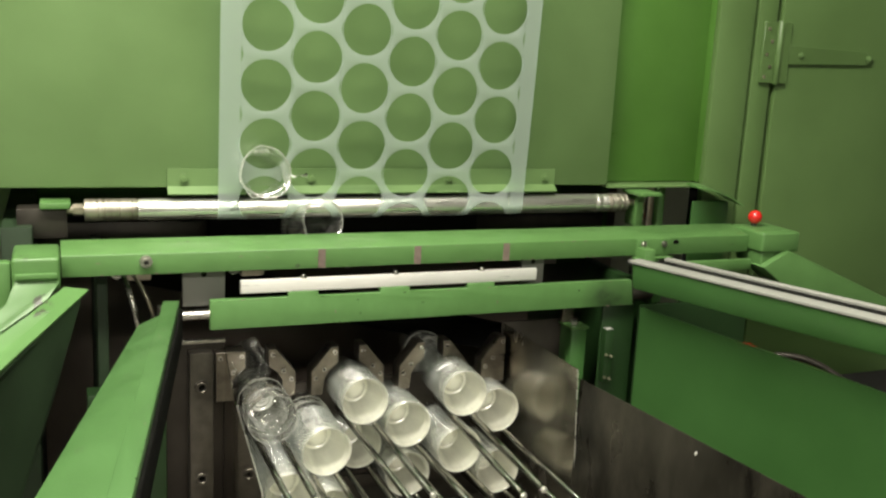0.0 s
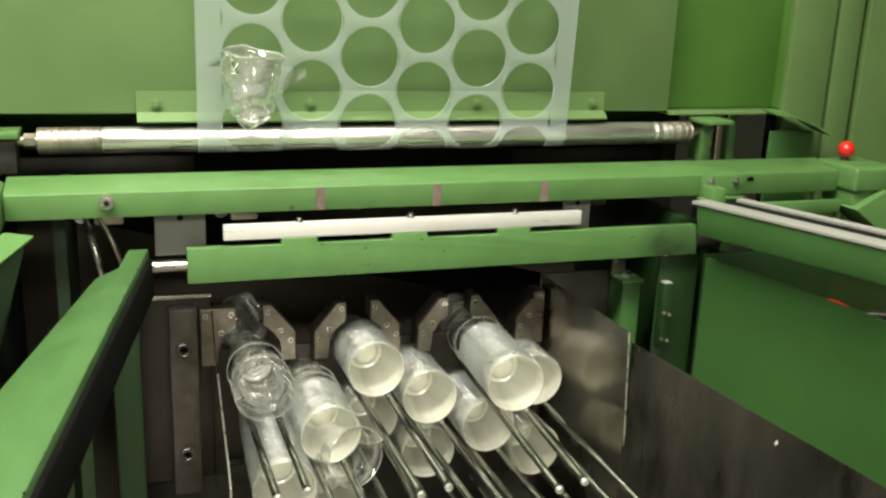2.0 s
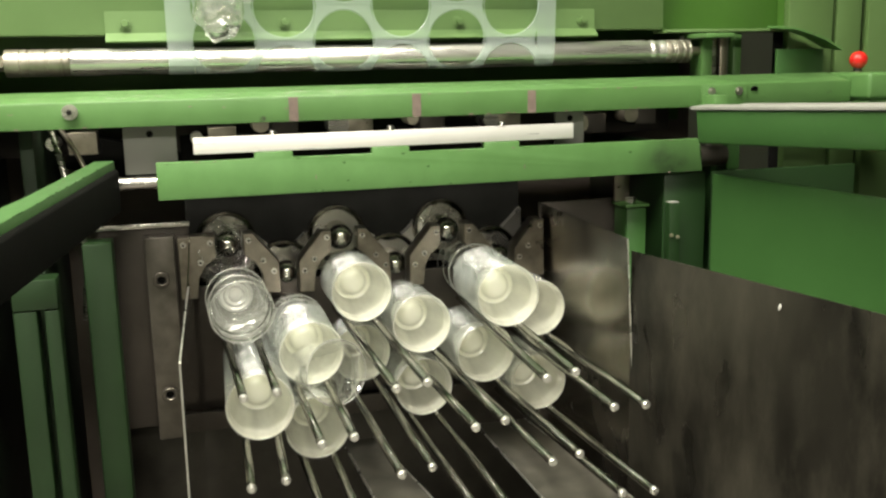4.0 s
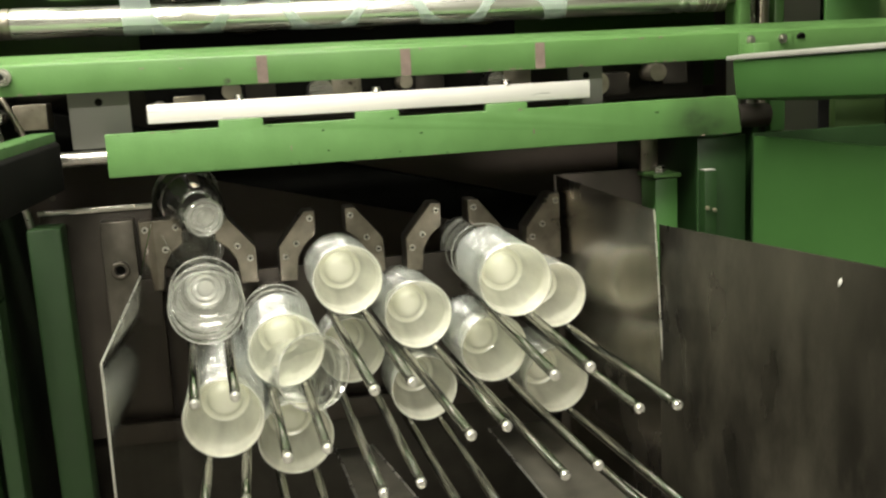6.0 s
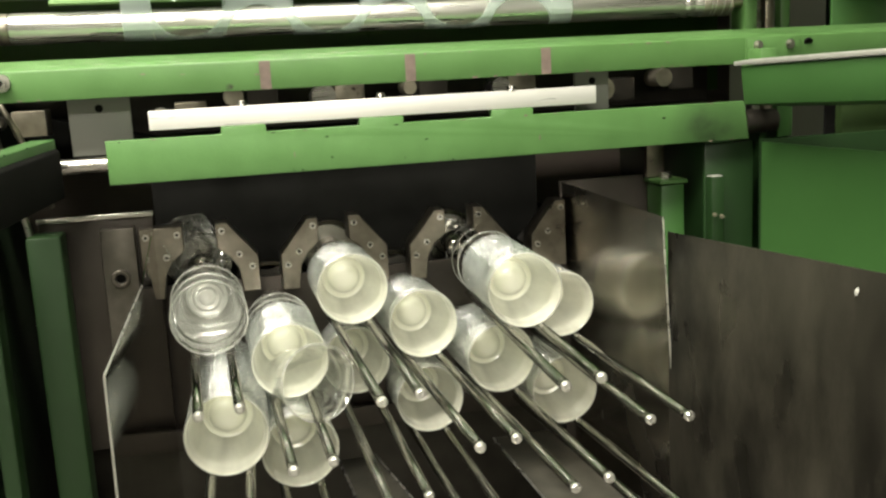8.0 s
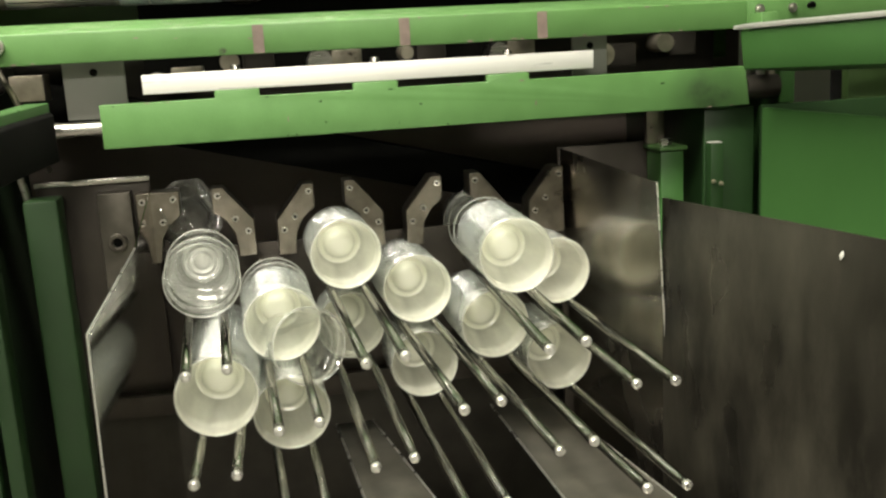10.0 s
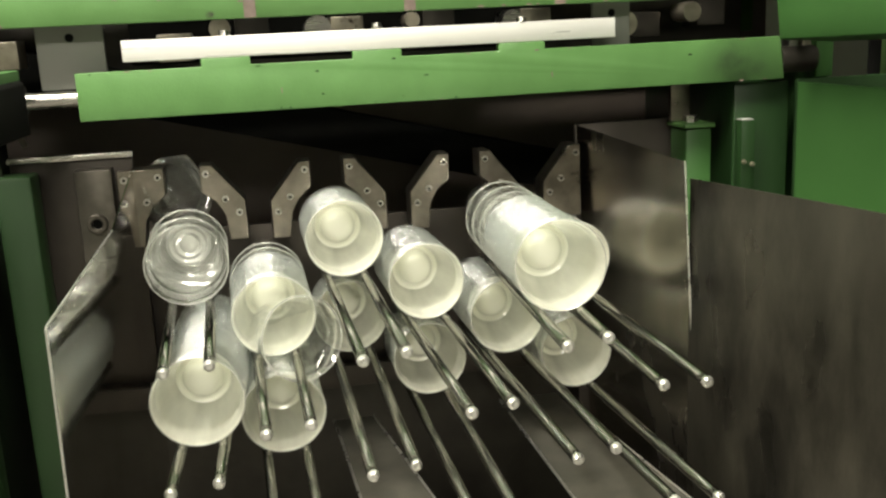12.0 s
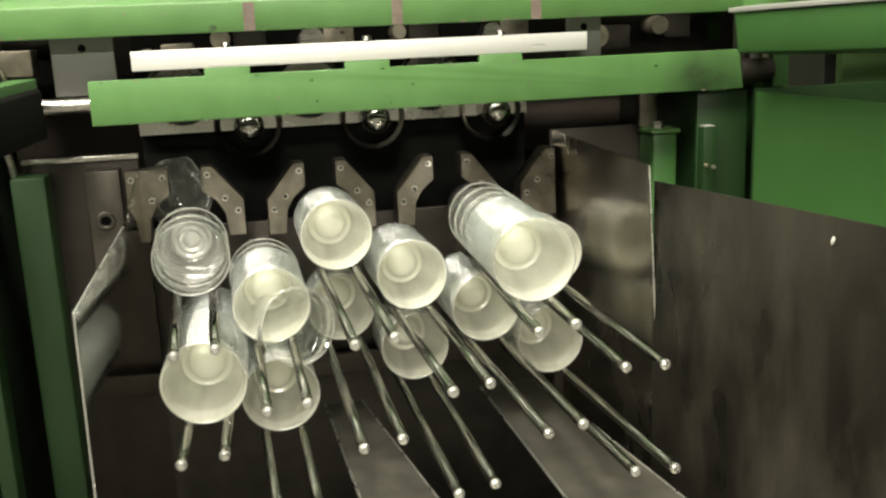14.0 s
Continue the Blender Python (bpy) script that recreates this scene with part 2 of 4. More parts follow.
def bm_lathe(bm, prof, seg=36, m=None):
    """Turns a profile of (radius, height) round z."""
    rings = []
    for r, h in prof:
        rings.append([bm.verts.new((r * math.cos(2 * math.pi * i / seg), r * math.sin(2 * math.pi * i / seg), h)) for i in range(seg)] if r > 1e-6 else [bm.verts.new((0, 0, h))])
    for a, b in zip(rings, rings[1:]):
        for i in range(seg):
            j = (i + 1) % seg
            if len(a) == 1:
                bm.faces.new([a[0], b[i], b[j]])
            elif len(b) == 1:
                bm.faces.new([a[i], a[j], b[0]])
            else:
                bm.faces.new([a[i], a[j], b[j], b[i]])
    bmesh.ops.recalc_face_normals(bm, faces=bm.faces[:])
    if m is not None:
        bmesh.ops.transform(bm, matrix=m, verts=bm.verts[:])


def soften(bm, w=0.0015, seg=2):
    sharp = [e for e in bm.edges if len(e.link_faces) == 2 and e.calc_face_angle(0) > 0.5]
    bmesh.ops.bevel(bm, geom=sharp, offset=w, segments=seg, profile=0.5, affect="EDGES", clamp_overlap=True)


def finish(name, bm, material, smooth=True, angle=40):
    me = bpy.data.meshes.new(name)
    bm.to_mesh(me)
    bm.free()
    me.materials.append(material)
    if smooth:
        me.polygons.foreach_set("use_smooth", [True] * len(me.polygons))
        me.set_sharp_from_angle(angle=radians(angle))
    return me


def thing(name, label, category, at=(0, 0, 0), group="", kind=""):
    ob = new(name)
    ob.location = at
    return tagged(ob, label, category, group, kind)


def part(name, bm, material, parent, label="", smooth=True):
    ob = new(name, finish(name, bm, material, smooth))
    ob.parent = parent
    if label:
        tagged(ob, label)
    return ob


def boxpart(name, dims, material, parent, label="", w=0.0015):
    bm = bmesh.new()
    bm_box(bm, *dims)
    if w:
        soften(bm, w)
    return part(name, bm, material, parent, label)


def cylpart(name, p, q, r, material, parent, label="", r2=None, seg=20, w=0.0):
    bm = bmesh.new()
    bm_cyl(bm, p, q, r, r2, seg)
    if w:
        soften(bm, w)
    return part(name, bm, material, parent, label)


def setting(name, dims, material, label, category):
    bm = bmesh.new()
    bm_box(bm, *dims)
    ob = new(name, finish(name, bm, material, False))
    return tagged(ob, label, category, kind="structure")


# ---- the hall round the machine ----
setting("floor", (-4, 4, -4.5, 3, -0.2, 0), CONCRETE, "grey concrete factory floor with stains", "floor")
setting("wall_north", (-4, 4, 3, 3.2, 0, 3.2), WALLPAINT, "plain painted hall wall behind the machine", "wall")
setting("wall_south", (-4, 4, -4.7, -4.5, 0, 3.2), WALLPAINT, "plain painted hall wall facing the machine", "wall")
setting("wall_east", (4, 4.2, -4.5, 3, 0, 3.2), WALLPAINT, "plain painted hall side wall", "wall")
setting("wall_west", (-4.2, -4, -4.5, 3, 0, 3.2), WALLPAINT, "plain painted hall side wall", "wall")
setting("ceiling", (-4.2, 4.2, -4.7, 3.2, 3.2, 3.4), WALLPAINT, "plain painted hall ceiling", "ceiling")

for lx, ly, lz, w, d, e in LAMPS:
    fit = thing("ceiling_light", "long white fluorescent fitting hanging above the machine", "lamp", (lx, ly, lz), "hall lights")
    boxpart("housing", (-w / 2 - 0.03, w / 2 + 0.03, -d / 2 - 0.03, d / 2 + 0.03, 0.01, 0.08), WALLPAINT, fit)
    boxpart("diffuser", (-w / 2, w / 2, -d / 2, d / 2, 0.004, 0.012), TUBE, fit, "lit white diffuser", 0)
    for sx in (-w / 3, w / 3):
        cylpart("hanger", (sx, 0, 0.08), (sx, 0, 3.2 - lz), 0.004, DARK, fit, seg=8)
    lamp = bpy.data.lights.new("fluorescent", "AREA")
    lamp.shape, lamp.size, lamp.size_y, lamp.energy, lamp.color = "RECTANGLE", w, d, e, LAMP_COLOR
    lo = new("fluorescent", lamp)
    lo.matrix_world = pose(lx, ly, lz)


# ---- the cabinet behind: panel, angle flange, side face, door ----
def screw(parent, x, y, z, r=0.005, material=None, depth=0.005):
    bm = bmesh.new()
    bm_cyl(bm, (x, y, z), (x, y - depth * 0.4, z), r * 1.5, seg=18)
    bm_cyl(bm, (x, y - depth * 0.4, z), (x, y - depth, z), r, r * 0.85, seg=6 if r > 0.004 else 12)
    return part("screw", bm, material or PANEL, parent)


cabinet = thing("machine_cabinet", "pale green painted sheet-metal cabinet behind the roller", "cabinet")
boxpart("front_panel", (-1.6, 0.348, 0.10, 0.13, 1.1475, 2.3), PANEL, cabinet, w=0.003)
fl = bmesh.new()
bm_prism(fl, [(0.0985, 1.176), (0.0965, 1.176), (0.0960, 1.150), (0.084, 1.140), (0.085, 1.138), (0.0985, 1.146)], "x", -0.398, 0.24)
flange = part("flange", fl, PANEL, cabinet, "bent green angle flange")
for sx in (-0.375, -0.184, 0.045, 0.221):
    screw(flange, sx, 0.0958, 1.161)
boxpart("recess_panel", (0.3485, 0.5555, 0.135, 0.141, 1.1475, 2.3), SIDE, cabinet, "saturated green recessed panel")
boxpart("lip", (0.3485, 0.5555, 0.094, 0.1345, 1.1425, 1.1468), PANEL, cabinet, "", 0.001)
boxpart("rear_panel", (-1.6, 0.555, 0.42, 0.45, 1.0, 2.3), SIDE, cabinet, "deep green recessed panel")

door_unit = thing("door_cabinet", "green painted cabinet with a closed hinged door", "cabinet")
DY = 0.12
boxpart("side_panel", (0.556, 0.562, DY, 0.46, 1.148, 2.3), SIDE, door_unit, "deep green side panel")
boxpart("stile", (0.556, 0.632, DY - 0.014, DY, 0.0, 2.3), DIMPANEL, door_unit)
boxpart("hinge_stile", (0.641, 0.684, DY - 0.012, DY, 0.0, 2.3), DIMPANEL, door_unit)
boxpart("backing", (0.562, 1.7, DY + 0.03, DY + 0.034, 0.0, 2.3), BLACK, door_unit)
leaf = boxpart("door", (0.694, 1.5, DY - 0.016, DY, 0.3, 2.3), DIMPANEL, door_unit, "closed green sheet-metal door")
hb = bmesh.new()
bm_box(hb, 0.654, 0.683, DY - 0.018, DY - 0.0125, 1.335, 1.445)
bm_box(hb, 0.694, 0.712, DY - 0.022, DY - 0.0165, 1.335, 1.445)
bm_cyl(hb, (0.689, DY - 0.019, 1.333), (0.689, DY - 0.019, 1.447), 0.0065, seg=12)
soften(hb, 0.0008, 1)
hinge = part("hinge", hb, DIMPANEL, leaf, "painted-over strap hinge")
sb = bmesh.new()
bm_prism(sb, [(0.712, 1.370), (0.90, 1.376), (0.92, 1.388), (0.90, 1.401), (0.712, 1.405)], "y", DY - 0.021, DY - 0.0162)
soften(sb, 0.0008, 1)
part("strap", sb, DIMPANEL, leaf)
for sx, sz in ((0.663, 1.346), (0.673, 1.364), (0.664, 1.386), (0.673, 1.41), (0.664, 1.432)):
    screw(hinge, sx, DY - 0.018, sz, 0.0024, WORN, 0.002)
screw(leaf, 0.905, DY - 0.021, 1.388, 0.0045)
screw(leaf, 0.74, DY - 0.021, 1.388, 0.0038)


# ---- roller with its bearings ----
roller = thing("guide_roller", "polished steel guide roller with worn grooved ends", "roller")
RY, RZ, RR = 0.0965, 1.1165, 0.0160
rb = bmesh.new()
bm_lathe(rb, [(0, -0.47), (RR * 0.86, -0.47), (RR * 0.9, -0.467), (RR * 0.9, -0.415), (RR, -0.412), (RR, 0.340), (RR * 0.93, 0.342), (RR * 0.93, 0.347), (RR, 0.349),
              (RR, 0.354), (RR * 0.92, 0.356), (RR * 0.92, 0.36), (RR * 0.97, 0.362), (RR * 0.97, 0.405), (RR * 0.8, 0.41), (0, 0.41)],
         seg=48, m=pose(-0.045, RY, RZ, 0, 90, 0) @ pose(0, 0, 0.02))
part("barrel", rb, ROLLER, roller)
for x0, x1, s in ((-0.512, -0.440, -1), (0.345, 0.384, 1)):
    sl = bmesh.new()
    w = x1 - x0
    prof = [(0.004, 0.0), (RR * 0.97, 0.0), (RR * 1.01, 0.0015)]
    for u in (0.22, 0.34, 0.62, 0.86):
        prof += [(RR * 1.01, w * u), (RR * 0.96, w * u + 0.0008), (RR * 0.96, w * u + 0.0026), (RR * 1.01, w * u + 0.0034)]
    prof += [(RR * 1.01, w - 0.001), (RR * 0.97, w), (0.004, w)]
    bm_lathe(sl, prof, 40, pose(x0, RY, RZ, 0, 90, 0))
    part("sleeve", sl, SLEEVE, roller, "dull worn end sleeve with grooves")
cylpart("nut", (-0.527, RY, RZ), (-0.514, RY, RZ), 0.009, WORN, roller, "hexagon axle nut", seg=6)
cylpart("axle", (-0.57, RY, RZ), (0.42, RY, RZ), 0.006, WORN, roller)
boxpart("bearing_block", (-0.60, -0.535, 0.08, 0.12, 1.08, 1.122), DARK, roller)
boxpart("bearing_cap", (-0.57, -0.53, 0.07, 0.12, 1.1225, 1.131), GREEN, roller, "green painted cap")
boxpart("bearing_block", (0.402, 0.418, 0.085, 0.12, 1.075, 1.133), GREEN, roller)
boxpart("bearing_cap", (0.386, 0.43, 0.05, 0.11, 1.1335, 1.140), GREEN, roller, "green painted cap")


# ---- punched web ----
def web_mesh(low, high):
    """Film pierced by staggered rows of round holes: every cell is a square with a round hole."""
    bm = bmesh.new()
    pitch, row, rad = 0.0743, 0.0862, 0.0378
    x_first, seg = -0.2605, 28
    for k in range(6):
        xc = x_first + pitch * k
        off = 0.158 + (0.0 if k % 2 == 0 else -row / 2)
        n0 = math.floor((low - off) / row)
        for n in range(n0, n0 + 14):
            zc = off + n * row
            hole, rim = [], []
            for i in range(seg):
                a = 2 * math.pi * i / seg
                c, s = math.cos(a), math.sin(a)
                wob = 1 + 0.012 * math.sin(3 * a + n * 1.7 + k)
                hole.append((xc + rad * wob * c * 0.985, zc + rad * wob * s))
                f = min(pitch / 2 / max(abs(c), 1e-6), row / 2 / max(abs(s), 1e-6))
                rim.append((xc + f * c, zc + f * s))
            hv = [bm.verts.new((x, 0, z)) for x, z in hole]
            tv = [bm.verts.new((x, -0.0005, z)) for x, z in [(xc + (x - xc) * 1.035, zc + (z - zc) * 1.035) for x, z in hole]]
            rv = [bm.verts.new((x, 0.0, z)) for x, z in rim]
            for i in range(seg):
                j = (i + 1) % seg
                bm.faces.new([hv[i], hv[j], tv[j], tv[i]])
                bm.faces.new([tv[i], tv[j], rv[j], rv[i]])
    x0, x1 = x_first - pitch / 2, x_first + 5.5 * pitch
    for a, b in ((x0 - 0.030, x0), (x1, x1 + 0.026)):
        for i in range(24):
            z0, z1 = low - 0.08 + i * 0.05, low - 0.08 + (i + 1) * 0.05
            bm.faces.new([bm.verts.new(p) for p in ((a, 0, z0), (b, 0, z0), (b, 0, z1), (a, 0, z1))])
    for z, up in ((low, -1), (high, 1)):
        bmesh.ops.bisect_plane(bm, geom=bm.verts[:] + bm.edges[:] + bm.faces[:], dist=1e-6, plane_co=(0, 0, z), plane_no=(0, 0, up), clear_outer=True)
    bmesh.ops.remove_doubles(bm, verts=bm.verts[:], dist=1e-5)
    return bm


WEB_POSE = pose(0, 0.0775, 1.144, 4, 0, 0)
TOUCH, FEED, STRIP, WRAP = -0.0288, 0.0932, 0.0058, 0.0168
web = tagged(new("plastic_web", finish("plastic_web", web_mesh(TOUCH, 0.62), WEBMAT)), "translucent plastic web punched with staggered round holes", "plastic sheet")
web.matrix_basis = WEB_POSE
# below the point where it touches the roller the film bends: narrow strips that run round the roller
web_strips = []
for i in range(26):
    z = TOUCH - i * STRIP
    sm = web_mesh(z - STRIP, z)
    bmesh.ops.translate(sm, verts=sm.verts[:], vec=(0, 0, STRIP / 2 - z))
    web_strips.append((part("film_strip", sm, WEBMAT, web, "", False), z - STRIP / 2))


def strip_pose(z, fed):
    """A strip's pose on the web, once the web has run on by fed: flat above the roller, bent round it, straight off behind."""
    below = TOUCH - z - fed
    if below <= 0:
        return pose(0, 0, z)
    turn = min(below / WRAP, radians(150))
    rest = below - turn * WRAP
    p = Vector((0, WRAP - WRAP * math.cos(turn), TOUCH - WRAP * math.sin(turn))) + rest * Vector((0, math.sin(turn), -math.cos(turn)))
    return pose(0, p.y, p.z - fed, math.degrees(turn))


edges = bmesh.new()
for xe in (-0.3225, 0.1725):
    for i in range(70):
        bm_box(edges, xe, xe + 0.0012, -0.0007, 0.0003, -0.028 + i * 0.0095, -0.028 + i * 0.0095 + 0.005)
ep = part("edge_marks", edges, WEBMAT, web, "", False)
tagged(ep, "rows of pierced chain marks along the edges", kind="stuff")


# ---- frame beam, arms ----
beam = thing("frame_beam", "bright green painted frame beam with scuffed edges", "frame beam")
bb = bmesh.new()
bm_prism(bb, [(0.0, 1.042), (0.0, 1.0715), (0.055, 1.0825), (0.055, 1.072), (0.010, 1.062), (0.010, 1.042)], "x", -0.545, 0.585)
soften(bb, 0.0012)
part("beam_body", bb, GREEN, beam)
for mx in (-0.195, -0.045, 0.105):
    boxpart("paint_mark", (mx, mx + 0.011, -0.0006, 0.0012, 1.0425, 1.0705), RUST, beam, "bare brown paint mark", 0)
nb = bmesh.new()
bm_cyl(nb, (-0.437, 0, 1.061), (-0.437, -0.005, 1.061), 0.0085, seg=24)
bm_cyl(nb, (-0.437, -0.005, 1.061), (-0.437, -0.010, 1.061), 0.0058, seg=24)
part("bolt_head", nb, STEEL, beam, "steel socket bolt with washer")
cylpart("socket", (-0.437, -0.0098, 1.061), (-0.437, -0.0104, 1.061), 0.003, BLACK, beam)
boxpart("screw_plate", (0.350, 0.418, -0.0035, -0.0003, 1.0425, 1.071), GREEN, beam, "", 0.001)
for sx in (0.364, 0.405):
    screw(beam, sx, -0.0036, 1.062, 0.0036, STEEL)
cylpart("hole", (0.431, 0.0008, 1.064), (0.431, -0.0012, 1.0625), 0.0052, BLACK, beam, "drilled black hole")

arm = thing("frame_arm", "green cast arm joining the beam and sloping towards the operator", "frame arm", group="frame arms")
ab = bmesh.new()
bm_box(ab, -0.604, -0.546, -0.036, 0.055, 1.034, 1.078)
soften(ab, 0.005, 3)
part("boss", ab, GREEN, arm)
boxpart("ledge", (-0.600, -0.550, -0.040, -0.034, 1.050, 1.058), GREEN, arm, "", 0.002)
def slab(name, pts, t, material, parent, label=""):
    bm = bmesh.new()
    p = [Vector(q) for q in pts]
    n = (p[1] - p[0]).cross(p[2] - p[0]).normalized() * t
    if n.z > 0:
        n = -n
    bm_loft(bm, p, [q + n for q in p])
    soften(bm, 0.0015, 2)
    return part(name, bm, material, parent, label)


slab("sloping_web", [(-0.600, -0.036, 1.050), (-0.546, -0.036, 1.046), (-0.562, -0.045, 1.024), (-0.655, -0.10, 0.972), (-0.80, -0.16, 0.88), (-0.90, -0.16, 0.90), (-0.66, -0.06, 0.98), (-0.612, -0.04, 1.02)], 0.006, GREEN, arm)
slab("bevel_plate", [(-0.542, -0.040, 1.0405), (-0.5115, -0.040, 1.0355), (-0.6220, -0.200, 0.9766), (-0.80, -0.44, 0.885), (-0.86, -0.40, 0.905), (-0.6245, -0.130, 0.996)], 0.005, GREEN, arm)
slab("skirt", [(-0.5235, -0.052, 1.026), (-0.6265, -0.204, 0.970), (-0.80, -0.44, 0.878), (-0.80, -0.44, 0.55), (-0.64, -0.21, 0.70), (-0.56, -0.062, 0.90)], 0.004, SHADOWGREEN, arm, "shaded green skirt plate")
boxpart("frame_side", (-0.95, -0.605, -0.02, 0.0, 0.92, 1.070), GREEN, arm, "", 0.004)

arm = thing("frame_arm", "green cast arm joining the beam beside the red knob", "frame arm", group="frame arms")
ab = bmesh.new()
bm_box(ab, 0.586, 0.668, -0.036, 0.055, 1.046, 1.082)
bm_box(ab, 0.592, 0.660, -0.030, 0.04, 1.022, 1.048)
soften(ab, 0.005, 3)
part("boss", ab, GREEN, arm)
wb = bmesh.new()
bm_prism(wb, [(0.588, 1.022), (0.640, 1.05), (0.655, 1.046), (0.93, 0.935), (0.98, 0.86), (0.72, 0.93)], "y", -0.042, 0.02)
soften(wb, 0.004, 2)
part("sloping_web", wb, GREEN, arm)
boxpart("tie_bar", (0.455, 0.587, -0.012, 0.0, 1.012, 1.030), GREEN, arm)

# ---- crossbar with strip ----
bar = thing("crossbar", "bright green notched crossbar with scratched paint", "machine bar")
cb = bmesh.new()
outline = [(-0.350, 0.9565), (-0.350, 1.0)]
for a, b in ((-0.238, -0.193), (-0.097, -0.05), (0.047, 0.094)):
    outline += [(a, 1.0), (a, 1.0075), (b, 1.0075), (b, 1.0)]
outline += [(0.350, 1.0), (0.356, 0.9565)]
bm_prism(cb, outline, "y", 0.0, 0.012)
soften(cb, 0.001)
part("bar_body", cb, BARGREEN, bar)
boxpart("bar_rear", (-0.346, 0.35, 0.012, 0.03, 0.958, 0.966), DARK, bar)
cylpart("pivot_pin", (-0.41, 0.012, 0.977), (-0.349, 0.012, 0.977), 0.0075, STEEL, bar, "bare steel pivot pin", seg=24)
cylpart("pivot_pin", (0.354, 0.012, 0.975), (0.395, 0.012, 0.975), 0.014, DARK, bar, "dark round pivot boss", seg=24)
boxpart("hanger", (0.398, 0.418, 0.008, 0.02, 0.955, 1.02), DEEP, bar, "dark green hanger plate")
for sx in (-0.167, 0.1):
    boxpart("scratch", (sx, sx + 0.0012, -0.0005, 0.001, 0.972, 0.977), RUST, bar, "", 0)

strip = thing("flat_strip", "bare aluminium flat strip resting on the crossbar tabs", "metal strip")
boxpart("strip_body", (-0.307, 0.1685, 0.0015, 0.0095, 1.0078, 1.027), ALU, strip, w=0.0008)
for sx in (-0.215, -0.072, 0.072):
    b = bmesh.new()
    bm_cyl(b, (sx, 0.006, 1.027), (sx, 0.006, 1.0325), 0.0055, 0.004, seg=12)
    part("stud", b, STEEL, strip)

for x0, x1 in ((-0.385, -0.325), (0.155, 0.196)):
    lug = thing("lug_plate", "grey aluminium lug plate hanging under the beam", "plate", group="lug plates")
    boxpart("plate", (x0, x1, 0.03, 0.036, 0.985, 1.07), PROFILE, lug)
    cylpart("hole", ((x0 + x1) / 2, 0.0295, 1.032), ((x0 + x1) / 2, 0.0305, 1.032), 0.004, BLACK, lug, seg=16)


def chips(parent, n, seed, spot, size, material):
    """Small bare chips in the paint, each a thin uneven fleck; spot gives a place and the two directions of the face."""
    r = random.Random(seed)
    for i in range(n):
        at, u, v, out = spot(r)
        bm = bmesh.new()
        k, w, h = 7, size * r.uniform(0.5, 1.8), size * r.uniform(0.3, 0.7)
        ring = [at + u * (w * math.cos(6.283 * j / k) * r.uniform(0.6, 1.1)) + v * (h * math.sin(6.283 * j / k) * r.uniform(0.6, 1.1)) for j in range(k)]
        bm_loft(bm, [p + out * 0.00025 for p in ring], [p - out * 0.0006 for p in ring])
        part("paint_chip", bm, material, parent, "", False)


X, Y, Z = Vector((1, 0, 0)), Vector((0, 1, 0)), Vector((0, 0, 1))
chips(beam, 22, 1, lambda r: (Vector((r.uniform(-0.52, 0.33), 0, r.choice((1.0433, 1.0435, 1.0700, r.uniform(1.045, 1.068))))), X, Z, -Y), 0.0022, RUST)
chips(bar, 14, 2, lambda r: (Vector((r.uniform(-0.34, 0.34), 0, r.choice((0.9580, 0.9985, r.uniform(0.962, 0.996))))), X, Z, -Y), 0.0016, BLACK)
chips(bar, 10, 5, lambda r: (Vector((r.uniform(-0.348, 0.348), 0, r.choice((0.9572, 0.9992)))), X, Z, -Y), 0.0018, RUST)
lever = thing("control_lever", "bright red ball knob on a thin steel lever", "lever")
kb = bmesh.new()
bmesh.ops.create_uvsphere(kb, u_segments=28, v_segments=18, radius=0.0125, matrix=Matrix.Translation((0.616, 0.026, 1.099)))
part("ball_knob", kb, RED, lever, "glossy red ball")
cylpart("shaft", (0.616, 0.03, 1.02), (0.616, 0.026, 1.09), 0.004, STEEL, lever)
cylpart("collar", (0.616, 0.027, 1.083), (0.616, 0.027, 1.091), 0.006, DARK, lever)

# curved guard strip and posts behind the beam's far end
cover = thing("curved_guard", "curved green sheet guard beside the roller end", "guard")
gb = bmesh.new()
prof = [(0.515, 1.147), (0.53, 1.1465), (0.55, 1.142), (0.58, 1.132), (0.612, 1.116)]
for (xa, za), (xb, zb) in zip(prof, prof[1:]):
    bm_loft(gb, [(xa, 0.055, za), (xa, 0.10, za + 0.004), (xa, 0.10, za + 0.001), (xa, 0.055, za - 0.003)], [(xb, 0.055, zb), (xb, 0.10, zb + 0.004), (xb, 0.10, zb + 0.001), (xb, 0.055, zb - 0.003)])
part("curved_top", gb, GREEN, cover)
boxpart("guard_side", (0.53, 0.61, 0.095, 0.10, 1.0, 1.117), DEEP, cover)
for x0, x1, m in ((0.445, 0.458, STEEL), (0.464, 0.476, WORN), (0.486, 0.50, GREEN)):
    up = thing("upright_bar", "upright machine bar in the dark recess beside the roller", "bar", group="upright bars")
    boxpart("bar_body", (x0, x1, 0.14, 0.155, 0.0, 1.143), m, up)


# ---- rails towards the operator ----
def sweep(name, sec_a, y_a, sec_b, y_b, material, parent, label="", w=0.0015):
    bm = bmesh.new()
    bm_loft(bm, [(x, y_a, z) for x, z in sec_a], [(x, y_b, z) for x, z in sec_b])
    if w:
        soften(bm, w)
    return part(name, bm, material, parent, label)


